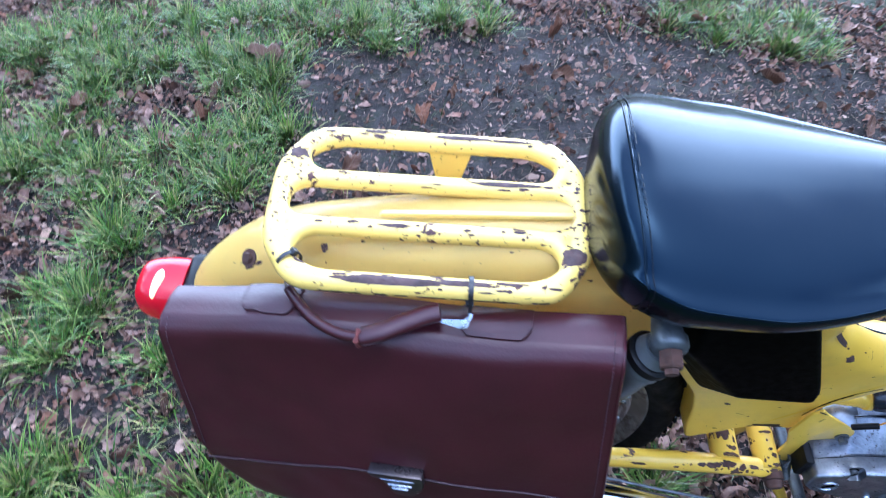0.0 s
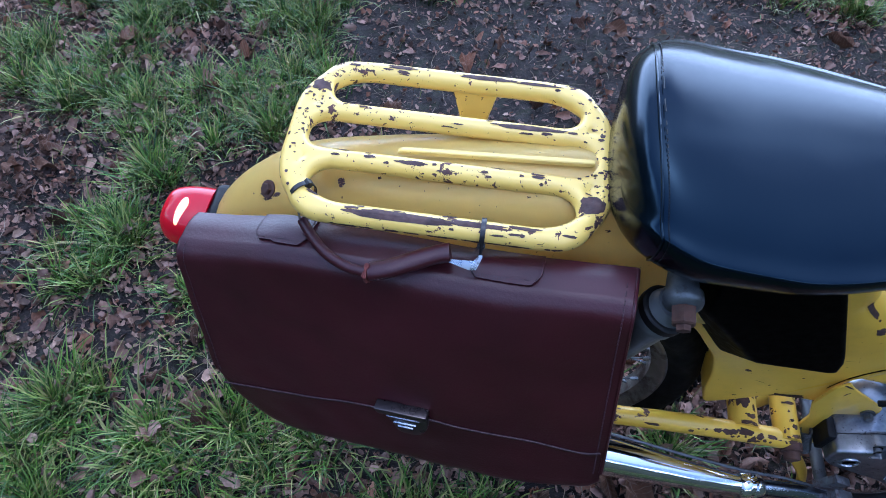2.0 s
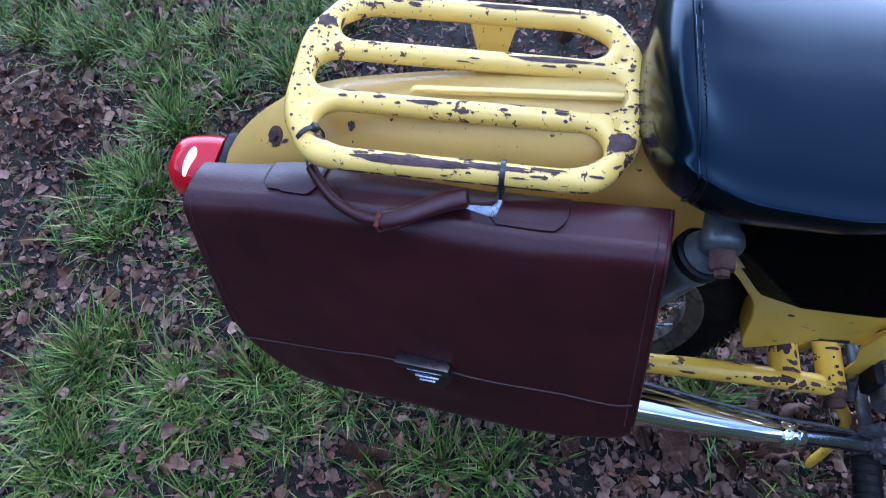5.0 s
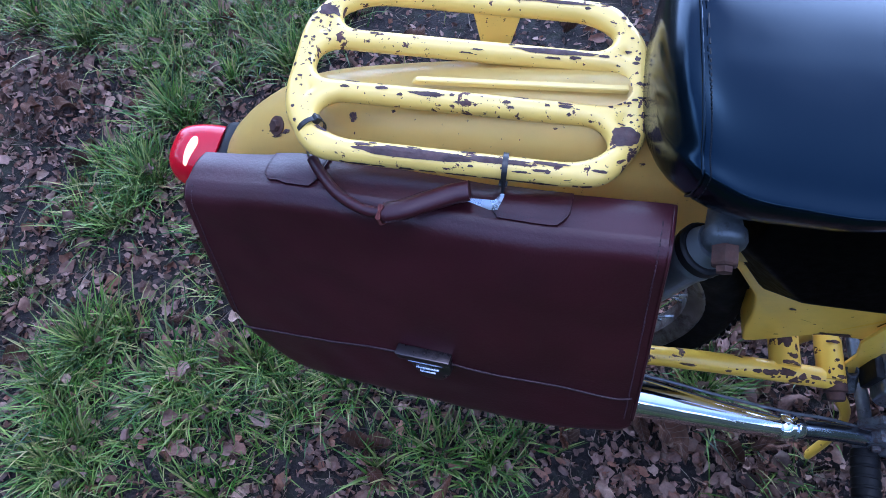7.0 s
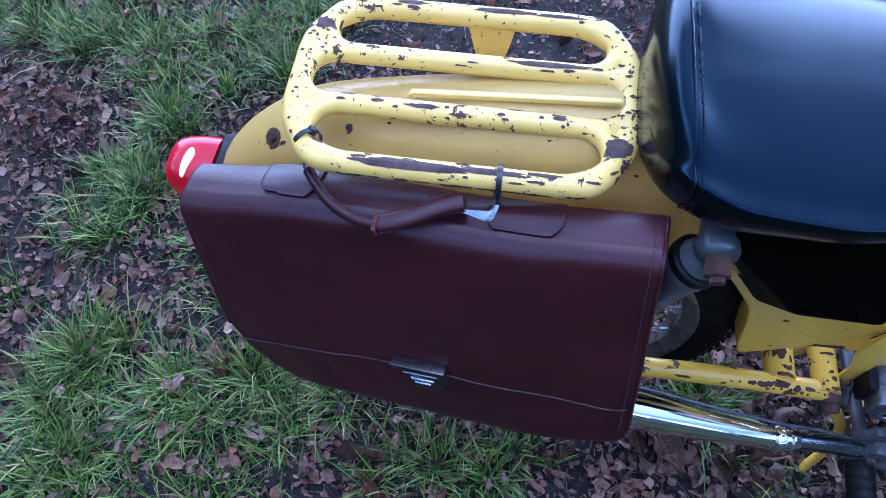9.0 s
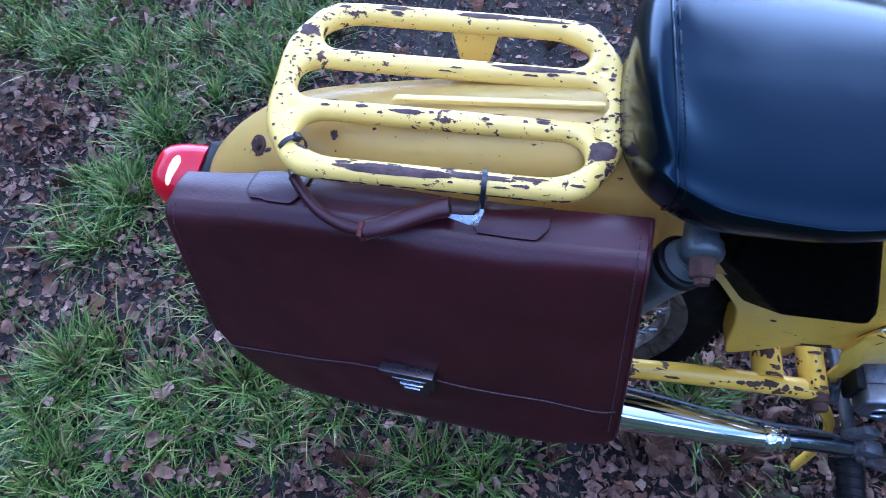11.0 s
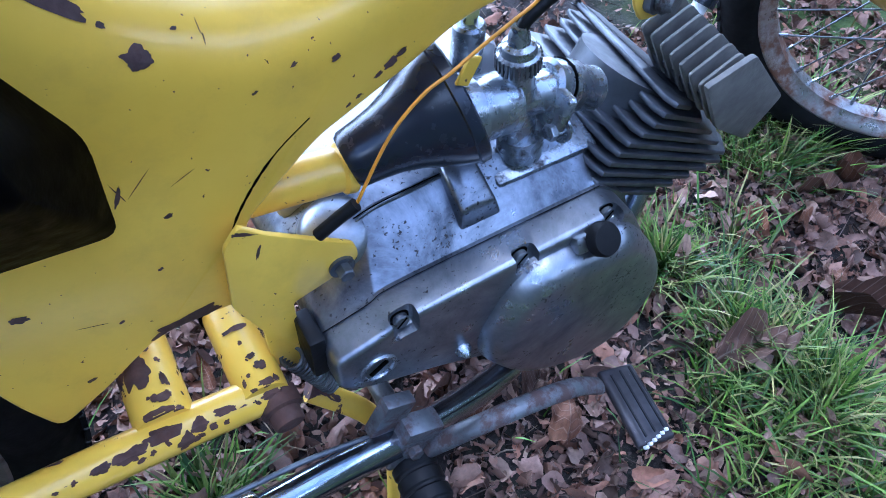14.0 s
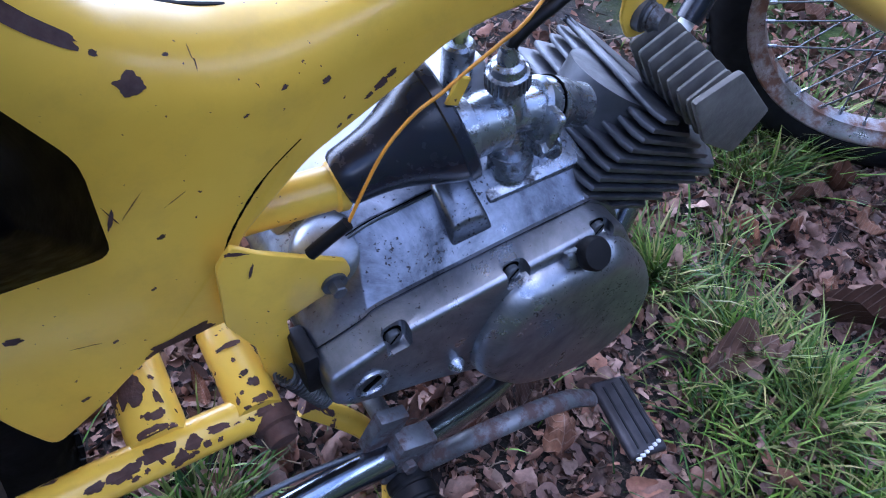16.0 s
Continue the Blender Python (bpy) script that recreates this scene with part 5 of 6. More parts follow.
def build_cylinder():
    """A tilted barrel with ten cast fins, each a plate."""
    cyl = empty("cylinder", Matrix.Identity(4), moped)
    fins = [(0.679, 0.447, 0.472), (0.670, 0.441, 0.499), (0.661, 0.438, 0.528), (0.652, 0.432, 0.551), (0.643, 0.424, 0.575), (0.634, 0.421, 0.579),
            (0.625, 0.418, 0.566), (0.616, 0.418, 0.548), (0.607, 0.420, 0.532), (0.598, 0.425, 0.515)]
    for s, pb, pc in fins:
        back = 0.042 * min(1.0, max(0.0, (s - 0.615) / 0.045))
        pts = [(pb + back + 0.006, 0.088), (pb + back, 0.080), (pb + 0.002, -0.060), (pb + 0.006, -0.070), (pc, -0.070), (pc + 0.03, -0.045), (pc + 0.035, 0.07), (pc + 0.02, 0.088)]
        bm = bmesh.new()
        a = [bm.verts.new(AX * (s + 0.0023) + PX * p + Vector((0, u, 0))) for p, u in pts]
        b = [bm.verts.new(AX * (s - 0.0023) + PX * p + Vector((0, u, 0))) for p, u in pts]
        faces = [bm.faces.new(a), bm.faces.new(b[::-1])]
        for k in range(8):
            bm.faces.new((a[k], b[k], b[(k + 1) % 8], a[(k + 1) % 8]))
        bmesh.ops.recalc_face_normals(bm, faces=bm.faces[:])
        bmesh.ops.bevel(bm, geom=[e for f in faces for e in f.edges], offset=0.0014, segments=2, profile=0.5, affect="EDGES")
        part("fin", bm, M_FIN, cyl)
    bm = lathe(bmesh.new(), AX * 0.585 + PX * 0.47 + Vector((0, -0.005, 0)), AX, [(0, 0.042), (0.09, 0.042)], 28)
    part("barrel", bm, M_FIN, cyl)
    head = empty("cylinder_head", Matrix.Identity(4), moped)
    for k in range(8):
        u = -0.088 + 0.0094 * k
        dx = 0.006 * k
        pts = [(0.712, 0.424), (0.752, 0.437), (0.812, 0.380), (0.790, 0.345), (0.745, 0.375)]
        if k:
            pts = [(0.718, 0.416), (0.750, 0.432), (0.808, 0.380), (0.79, 0.35), (0.745, 0.375)]
        bm = prism(bmesh.new(), corners([(x - dx * 0.2, z + 0.0022 * k) for x, z in pts], 0.004, 2), u, u + (0.005 if k == 0 else 0.0028), 0.0012, 2)
        part("fin", bm, M_HEAD, head)
    bm = prism(bmesh.new(), corners([(0.730, 0.402), (0.745, 0.412), (0.795, 0.366), (0.784, 0.352), (0.750, 0.376)], 0.004, 2), -0.085, -0.014, 0.001, 1)
    part("core", bm, M_FIN, head)
    bm = lathe(bmesh.new(), (0.775, -0.01, 0.405), (0.5, 0.1, 0.75), [(0, 0.010), (0.010, 0.010), (0.010, 0.0065), (0.034, 0.006), (0.036, 0.0)], 16)
    plug = part("spark_plug", bm, M_WHITE, head, "white ceramic spark plug")
    bm = tube(bmesh.new(), spline([(0.7845, -0.008, 0.4195), (0.798, -0.005, 0.440), (0.815, -0.002, 0.462), (0.85, 0.02, 0.50), (0.86, 0.05, 0.56)], 6), [0.0105] * 14 + [0.004] * 11, 14)
    part("plug_cap", bm, M_HOSE, plug, "black plug cap and lead")


build_cylinder()


def build_head_stay():
    """Yellow tab that ties the cylinder head to the frame, with its bolt."""
    bm = prism(bmesh.new(), corners([(0.678, 0.520), (0.684, 0.462), (0.696, 0.444), (0.713, 0.444), (0.725, 0.460), (0.732, 0.520)], 0.006, 3), -0.030, -0.027, 0.001, 1)
    stay = part("head_stay", bm, M_PAINT, moped, "chipped yellow tab that holds the cylinder head")
    bm = lathe(bmesh.new(), (0.705, -0.030, 0.461), (0.25, -1, 0.1), [(-0.004, 0.0115), (0.0025, 0.0115), (0.003, 0.0085), (0.005, 0.0098), (0.0065, 0.0085), (0.008, 0.0098), (0.0095, 0.0085), (0.011, 0.007), (0.015, 0.0065), (0.0155, 0.0)], 24)
    part("bolt", bm, M_STEEL, stay, "dark greasy bolt with washers")


build_head_stay()


def build_carburettor():
    carb = empty("carburettor", Matrix.Identity(4), moped)
    axis = Vector((0.97, 0, -0.08)).normalized()
    bm = lathe(bmesh.new(), (0.553, -0.03, 0.420), axis, [(0, 0.0255), (0.010, 0.0255), (0.012, 0.0215), (0.040, 0.0205), (0.045, 0.0142), (0.085, 0.0142)], 32)
    part("throat", bm, M_CARB, carb, "zinc carburettor body")
    up = Vector((-0.12, 0, 0.99))
    bm = lathe(bmesh.new(), (0.604, -0.03, 0.385), up, [(0, 0.0138), (0.040, 0.0134), (0.050, 0.0112), (0.060, 0.0112)], 28)
    part("slide_housing", bm, M_CARB, carb)
    bm = lathe(bmesh.new(), (0.597, -0.03, 0.444), up, [(0, 0.0138), (0.010, 0.0138), (0.0112, 0.0118), (0.016, 0.0106), (0.018, 0.0072), (0.024, 0.0064), (0.026, 0.005), (0.030, 0.005)], 30)
    cap = part("cap", bm, M_CARB, carb)
    for k in range(28):
        a = 2 * math.pi * k / 28
        m = Matrix.Translation((0.5965, -0.03, 0.449)) @ Matrix.Rotation(radians(-7), 4, "Y") @ Matrix.Rotation(a, 4, "Z") @ Matrix.Translation((0.0140, 0, 0))
        part("knurl", slab(bmesh.new(), m, (0.0018, 0.0017, 0.010), 0), M_STEEL, cap)
    bm = slab(bmesh.new(), pose(0.623, -0.030, 0.410, 0, 20, 0), (0.008, 0.056, 0.030), 0.007, 3)
    part("flange", bm, M_CARB, carb)
    bm = lathe(bmesh.new(), (0.622, -0.028, 0.418), (0.90, 0, -0.40), [(0, 0.0150), (0.003, 0.0180), (0.013, 0.0180), (0.0135, 0.0170), (0.0150, 0.0170), (0.0155, 0.0188), (0.026, 0.0188), (0.030, 0.016), (0.050, 0.016)], 32)
    stub = part("manifold", bm, M_CARB, carb, "grey alloy inlet manifold")
    part("gasket", lathe(bmesh.new(), (0.6345, -0.028, 0.4125), (0.90, 0, -0.40), [(-0.0004, 0.0170), (-0.0004, 0.0192), (0.0006, 0.0192), (0.0006, 0.0170)], 32), M_BLACK, stub, "thin black gasket")
    bolt("nut", (0.624, -0.052, 0.398), (-1, -0.1, 0.1), carb, 0.0065, 0.012, M_CARB)
    bm = lathe(bmesh.new(), (0.607, -0.032, 0.388), -up, [(0, 0.0165), (0.020, 0.0165), (0.023, 0.013), (0.027, 0.007), (0.035, 0.0065), (0.036, 0.0)], 24)
    part("float_bowl", bm, M_CARB, carb)
    bm = lathe(bmesh.new(), (0.582, 0.005, 0.41), (0.0, 0.0, 1), [(0, 0.011), (0.046, 0.011), (0.048, 0.009), (0.048, 0.004), (0.044, 0.004), (0.044, 0.0)], 20)
    part("bleed_post", bm, M_CARB, carb)
    # intake: yellow stub, rubber bellmouth
    d = Vector((0.056, -0.002, -0.005)).normalized()
    bm = lathe(bmesh.new(), (0.418, -0.017, 0.405), d, [(0, 0.0142), (0.058, 0.0142), (0.060, 0.0165), (0.066, 0.0168), (0.068, 0.015)], 28)
    part("intake_stub", bm, M_PAINT, moped, "yellow steel intake stub")
    shape = [(0.482, 0.0165), (0.485, 0.0188), (0.491, 0.0196), (0.498, 0.0206), (0.508, 0.0226), (0.518, 0.0262), (0.529, 0.0318), (0.540, 0.0376), (0.5480, 0.0405), (0.5490, 0.0425), (0.555, 0.0425), (0.5565, 0.0400), (0.5585, 0.0245)]
    bm = tube(bmesh.new(), [(x, -0.020 - 0.10 * (x - 0.476), 0.4030 + 0.36 * (x - 0.476)) for x, r in shape], [r for x, r in shape], 44)
    part("intake_boot", bm, M_HOSE, moped, "shiny black rubber intake boot")


build_carburettor()


def build_cables():
    bm = tube(bmesh.new(), spline([(0.465, -0.070, 0.424), (0.486, -0.070, 0.465), (0.505, -0.070, 0.485), (0.521, -0.070, 0.493), (0.538, -0.070, 0.503), (0.555, -0.070, 0.512), (0.572, -0.070, 0.523), (0.62, -0.05, 0.545)], 8), 0.0010, 8)
    part("orange_wire", bm, M_ORANGE, moped, "thin orange electric wire")
    bm = tube(bmesh.new(), spline([(0.4423, -0.066, 0.4065), (0.4533, -0.069, 0.4172), (0.464, -0.072, 0.427)], 6), 0.004, 10)
    part("wire_sleeve", bm, M_RUBBER, moped, "black rubber wire sleeve")
    bm = tube(bmesh.new(), spline([(0.593, -0.03, 0.466), (0.597, -0.031, 0.476), (0.608, -0.032, 0.486), (0.624, -0.032, 0.494), (0.66, -0.025, 0.508), (0.74, 0.0, 0.535)], 8), 0.0042, 10)
    part("throttle_cable", bm, M_RUBBER, moped, "black throttle cable")
    bm = tube(bmesh.new(), spline([(0.585, 0.01, 0.44), (0.59, 0.012, 0.475), (0.61, 0.012, 0.51)], 6), 0.0055, 10)
    part("fuel_hose", bm, M_CLEAR_HOSE, moped, "yellowed see-through fuel hose")
    bm = lathe(bmesh.new(), (0.607, 0.012, 0.500), (0.2, 0, 0.9), [(0, 0.011), (0.02, 0.013), (0.022, 0.0)], 18)
    part("fuel_tap", bm, M_WHITE, moped, "cloudy plastic fuel tap")
    bm = slab(bmesh.new(), pose(0.544, -0.052, 0.4735, 0, 25, 0), (0.010, 0.0025, 0.019), 0.001, 1)
    part("wire_clip", bm, M_PAINT, moped, "yellow wire clip")


build_cables()


def build_footrest():
    rest = empty("footrest", Matrix.Identity(4), moped)
    bm = slab(bmesh.new(), pose(0.473, -0.122, 0.200, 0, 24, 0), (0.034, 0.02, 0.05), 0.003, 2)
    part("bracket", bm, M_WORN, rest, "worn rusty steel bracket")
    bolt("bolt", (0.470, -0.1325, 0.206), (0, -1, 0.15), rest, 0.006, 0.007, M_WORN)
    bm = slab(bmesh.new(), pose(0.462, -0.110, 0.232, 0, 24, 0), (0.026, 0.012, 0.040), 0.002, 2)
    part("hanger", bm, M_WORN, rest)
    bm = tube(bmesh.new(), [(0.475, 0.1, 0.175), (0.478, -0.14, 0.178)], 0.009, 14)
    part("bar", bm, M_STEEL, rest)
    prof = [(0, 0.015), (0.004, 0.0185)]
    for k in range(9):
        prof += [(0.010 + 0.014 * k, 0.0185), (0.0115 + 0.014 * k, 0.0172), (0.0135 + 0.014 * k, 0.0172), (0.015 + 0.014 * k, 0.0185)]
    bm = lathe(bmesh.new(), (0.470, -0.130, 0.178), (-0.09, -1, 0), prof + [(0.138, 0.0185), (0.142, 0.016), (0.143, 0.0)], 20)
    part("rubber", bm, M_RUBBER, rest, "black ribbed rubber footrest")
    pedal = empty("brake_pedal", Matrix.Identity(4), moped)
    bm = tube(bmesh.new(), spline([(0.478, -0.13, 0.185), (0.52, -0.147, 0.225), (0.57, -0.152, 0.224), (0.61, -0.152, 0.205), (0.635, -0.155, 0.188)], 6), 0.0085, 12, flat=0.7)
    part("lever", bm, M_WORN, pedal, "bent steel brake lever")
    bm = slab(bmesh.new(), pose(0.655, -0.182, 0.185, 0, 8, -10), (0.036, 0.072, 0.007), 0.003, 3)
    for v in bm.verts:
        v.co.z -= 2.6 * (v.co.y + 0.182) ** 2 + 6.0 * (v.co.x - 0.655) ** 2
    pad = part("pad", bm, M_PAD, pedal, "scuffed steel pedal pad")
    for k in range(3):
        bm = slab(bmesh.new(), pose(0.645 + 0.010 * k, -0.182, 0.1902 - 0.0014 * k, 0, 8, -10), (0.0016, 0.058, 0.0012), 0)
        part("ridge", bm, M_RUBBER, pad)
    for k in range(6):
        bm = slab(bmesh.new(), pose(0.636 + 0.0052 * k, -0.2165 + 0.0009 * k, 0.186 - 0.0007 * k, 20, 8, -10), (0.0036, 0.003, 0.005), 0.0008, 1)
        part("scuff", bm, M_WHITE, pad)


build_footrest()


def build_stand():
    stand = empty("centre_stand", Matrix.Identity(4), moped)
    for side in (-1, 1):
        bm = tube(bmesh.new(), spline([(0.422, side * 0.045, 0.198), (0.463, side * 0.07, 0.154), (0.475, side * 0.085, 0.09), (0.469, side * 0.10, 0.012)], 6), 0.011, 12, flat=0.6)
        part("leg", bm, M_SWING, stand, "yellow steel stand leg")
    bm = slab(bmesh.new(), pose(0.455, -0.04, 0.215, 0, 15, 0), (0.07, 0.004, 0.022), 0.001, 1)
    part("plate", bm, M_PAINT, stand)
    coil = []
    a, b = Vector((0.412, -0.06, 0.285)), Vector((0.436, -0.062, 0.225))
    d = (b - a).normalized()
    s = d.orthogonal().normalized()
    w = d.cross(s)
    for k in range(14 * 10 + 1):
        t = k / 140
        coil.append(a + (b - a) * t + 0.0075 * (math.cos(k * 0.628) * s + math.sin(k * 0.628) * w))
    part("spring", tube(bmesh.new(), coil, 0.0014, 6), M_STEEL, stand, "dark coil spring")


build_stand()


def build_front():
    lamp = empty("headlamp", Matrix.Translation((0.540, -0.062, 0.674)), moped)
    axis = (0.558, -0.309, 0.770)
    bm = lathe(bmesh.new(), (0, 0, 0), axis, [(0.0, 0.0735), (0.010, 0.072), (0.024, 0.064), (0.035, 0.052), (0.043, 0.034), (0.047, 0.017), (0.048, 0.0)], 48)
    part("shell", bm, M_PAINT, lamp, "domed yellow steel lamp shell")
    bm = lathe(bmesh.new(), (0, 0, 0), axis, [(-0.010, 0.0), (-0.010, 0.072), (-0.006, 0.0755), (0.0, 0.0765), (0.004, 0.075), (0.006, 0.071), (0.003, 0.069)], 48, False)
    part("rim", bm, M_EDGE, lamp, "pale grey rubber rim")
    bm = tube(bmesh.new(), spline([(0.0, 0.0, -0.005), (0.06, 0.03, -0.03), (0.14, 0.055, -0.06), (0.24, 0.066, -0.09)], 6), 0.016, 16)
    part("bracket", bm, M_PAINT, lamp)
    bm = tube(bmesh.new(), [(0.80, 0.0, 0.50), (0.74, 0.0, 0.72)], 0.024, 20)
    part("steering_head", bm, M_PAINT, moped, "yellow steering head tube")
    fork = empty("fork", Matrix.Identity(4), moped)
    bm = tube(bmesh.new(), [(0.80, 0.055, 0.515), (0.81, 0.0, 0.505), (0.80, -0.055, 0.495)], 0.018, 14, flat=0.6)
    part("crown", bm, M_PAINT, fork)
    for top, end in (((0.80, -0.05, 0.50), (1.259, -0.028, 0.261)), ((0.80, 0.05, 0.51), (1.351, 0.049, 0.275))):
        mid = (Vector(top) + Vector(end)) / 2 + Vector((0.02, 0, -0.02))
        part("leg", tube(bmesh.new(), spline([top, mid, end], 8), 0.014, 14), M_PAINT, fork, "yellow fork leg")


build_front()

# ---------------------------------------------------------------- briefcase
# the case hangs from the rack's near bar; x along it, y away from the viewer, z up; y = 0 is its front
CASE = pose(0.0264, 0.42, 0.5853, -12.04, -7.06, -1.91)


def low_edge(x):
    """The rounded lower outline of the case."""
    z = -0.263 - 0.007 * max(0.0, min(1.0, (x + 0.05) / 0.15)) + 0.026 * ((x - 0.0) / 0.23) ** 2 * (1 if x > 0 else 0.3)
    if x < -0.145:
        t = (-0.145 - x) / 0.087
        z += 0.10 * (1 - math.sqrt(max(0.0, 1 - min(1, t) ** 2)))
    if x > 0.20:
        t = (x - 0.20) / 0.026
        z += 0.022 * (1 - math.sqrt(max(0.0, 1 - min(1, t) ** 2)))
    return z


def front_y(x, z):
    """How far the soft front stands out."""
    f = max(0.0, math.sin(math.pi * min(1, max(0, (0.05 - z) / 0.31)))) * max(0.0, math.cos(x / 0.235 * 1.45))
    return -0.010 * f + 0.0045 * noise.noise((x * 7, z * 9, 4.0)) + 0.0016 * noise.noise((x * 24, z * 30, 1.0)) + 0.0022 * max(0.0, min(1.0, (z + 0.03) / 0.06)) * noise.noise((x * 14, z * 8, 11.0))


def section(x):
    """Once round the case at x: from the top's back over the top, down the front, round the bottom and up the back."""
    low = low_edge(x)
    top = 0.058 + 0.005 * noise.noise((x * 6, 0, 9.0)) + 0.0008 * noise.noise((x * 19, 0, 5.0)) - 0.010 * max(0, -x - 0.12) / 0.1
    pts = []
    for k in range(5):
        t = k / 4
        pts.append((0.050 - 0.034 * t, top - 0.004 * t + 0.003 * math.sin(math.pi * t)))
    for k in range(1, 7):
        a = math.pi / 2 * k / 6
        pts.append((0.016 - 0.016 * math.sin(a), top - 0.004 - 0.018 * (1 - math.cos(a))))
    z0, z1 = top - 0.022, low + 0.028
    for k in range(1, 22):
        pts.append((0.0, z0 + (z1 - z0) * k / 22))
    for k in range(7):
        a = math.pi / 2 * k / 6
        pts.append((0.028 * (1 - math.cos(a)), z1 - 0.028 * math.sin(a)))
    for k in range(1, 5):
        pts.append((0.028 + 0.044 * k / 4, low + 0.004 * k / 4))
    for k in range(1, 9):
        t = k / 8
        pts.append((0.072 - 0.022 * t, low + 0.004 + (top - low - 0.004) * t))
    return [(y + front_y(x, z) * (1 if y < 0.03 else 0.0), z) for y, z in pts[:-1]]


def build_case():
    case = tagged(empty("briefcase", CASE), "maroon leather briefcase tied to the luggage rack", "briefcase")
    bm = bmesh.new()
    n = 46
    rows = []
    for i in range(n + 1):
        x = -0.231 + 0.455 * i / n
        rows.append([bm.verts.new((x, y, z)) for y, z in section(x)])
    m = len(rows[0])
    for a, b in zip(rows, rows[1:]):
        for k in range(m):
            bm.faces.new((a[k], a[(k + 1) % m], b[(k + 1) % m], b[k]))
    bm.faces.new(rows[0])
    bm.faces.new(rows[-1])
    body = part("body", bm, M_LEATHER, case, "soft maroon leather body", 50)
    # the flap: a second layer over the top and the front down to its hem
    bm = bmesh.new()
    rows = []
    for i in range(n + 1):
        x = -0.2295 + 0.4525 * i / n
        hem = -0.139 - 0.027 * max(0, (-x - 0.03) / 0.20) - 0.019 * max(0, (x - 0.04) / 0.18)
        sec = [(y, z) for y, z in section(x)[:30] if z > hem + 0.006]
        sec.append((front_y(x, hem), hem))
        while len(sec) < 30:
            sec.insert(len(sec) - 1, tuple(Vector(sec[-2]).lerp(Vector(sec[-1]), 0.5)))
        rows.append([bm.verts.new((x, y - 0.0032 * min(1, (0.05 - y) / 0.03), z + (0.003 if k < 6 else 0.0))) for k, (y, z) in enumerate(sec)])
    for a, b in zip(rows, rows[1:]):
        for k in range(29):
            bm.faces.new((a[k], a[k + 1], b[k + 1], b[k]))
    flap = part("flap", bm, M_LEATHER, case, "leather flap with a stitched hem", 60)
    so = flap.modifiers.new("thick", "SOLIDIFY")
    so.thickness, so.offset = 0.0025, -1.0
    # piped hem of the flap
    hem = []
    for i in range(41):
        x = -0.226 + 0.446 * i / 40
        z = -0.139 - 0.027 * max(0, (-x - 0.03) / 0.20) - 0.019 * max(0, (x - 0.04) / 0.18)
        hem.append((x, front_y(x, z) - 0.0042, z + (0.008 * ((x - 0.205) / 0.015) if x > 0.205 else 0)))
    part("hem", tube(bmesh.new(), hem, 0.0012, 8), M_THREAD, flap, "paler piped hem")
    # edge binding and stitches down both ends
    for side, x in ((-1, -0.2305), (1, 0.2245)):
        sec = section(x * 0.998)
        pts = [(x, y, z) for y, z in sec[:32]]
        part("edge_binding", tube(bmesh.new(), pts, 0.0024, 8), M_LEATHER, body)
        stitch = bmesh.new()
        for p, q in zip(pts, pts[1:]):
            p, q = Vector(p), Vector(q)
            steps = max(1, int((q - p).length / 0.005))
            for k in range(steps):
                a, c = p.lerp(q, (k + 0.2) / steps), p.lerp(q, (k + 0.75) / steps)
                off = Vector((-side * 0.008, -0.0040, 0.002 if a.y > 0.008 else 0))
                tube(stitch, [a + off, c + off], 0.0007, 5)
        part("stitching", stitch, M_STITCH, flap)
    # handle patches on the top, with a stitched border
    for x0, x1 in ((-0.150, -0.086), (0.072, 0.142)):
        half, mid = (x1 - x0) / 2, (x0 + x1) / 2

        def spot(a, b):
            """a across and b down the patch, both from -1 to 1, its front corners rounded."""
            edge = 1.0 if b < 0.3 else 1 - 0.30 * ((b - 0.3) / 0.7) ** 3
            return Vector((mid + half * a * edge, 0.029 - 0.022 * b, 0.075))

        bm = bmesh.new()
        rows = [[bm.verts.new(spot(-1 + i / 6, -1 + j / 5)) for j in range(11)] for i in range(13)]
        for a, b in zip(rows, rows[1:]):
            for k in range(10):
                bm.faces.new((a[k], a[k + 1], b[k + 1], b[k]))
        patch = part("handle_patch", bm, M_LEATHER, case, "", 60)
        st = bmesh.new()
        border = [spot(-0.9, -0.9 + 0.09 * k) for k in range(20)] + [spot(-0.85 + 0.085 * k, 0.86) for k in range(21)] + [spot(0.9, 0.81 - 0.09 * k) for k in range(20)]
        for p, q in zip(border, border[1:]):
            tube(st, [p.lerp(q, 0.12), p.lerp(q, 0.78)], 0.0006, 5)
        seam = part("stitching", st, M_STITCH, patch)
        for ob, lift in ((patch, 0.0010), (seam, 0.0030)):
            w = ob.modifiers.new("wrap", "SHRINKWRAP")
            w.target, w.wrap_method, w.wrap_mode, w.offset = flap, "NEAREST_SURFACEPOINT", "ABOVE_SURFACE", lift
        ease = patch.modifiers.new("ease", "SMOOTH")
        ease.factor, ease.iterations = 0.5, 3
        so = patch.modifiers.new("thick", "SOLIDIFY")
        so.thickness, so.offset = 0.0018, 1.0
    # carrying handle: thin roll, frayed joint, wide sleeve, then the metal end
    path = spline([(-0.097, 0.032, 0.076), (-0.086, 0.022, 0.070), (-0.064, 0.006, 0.062), (-0.036, -0.004, 0.057), (-0.010, -0.006, 0.057)], 6)
    handle = part("handle", tube(bmesh.new(), path, [0.0052] * len(path), 14), M_LEATHER, case, "worn rolled leather handle")
    path = spline([(-0.015, -0.006, 0.0585), (0.002, -0.002, 0.062), (0.022, 0.008, 0.0665), (0.042, 0.017, 0.0710), (0.056, 0.021, 0.0735)], 6)
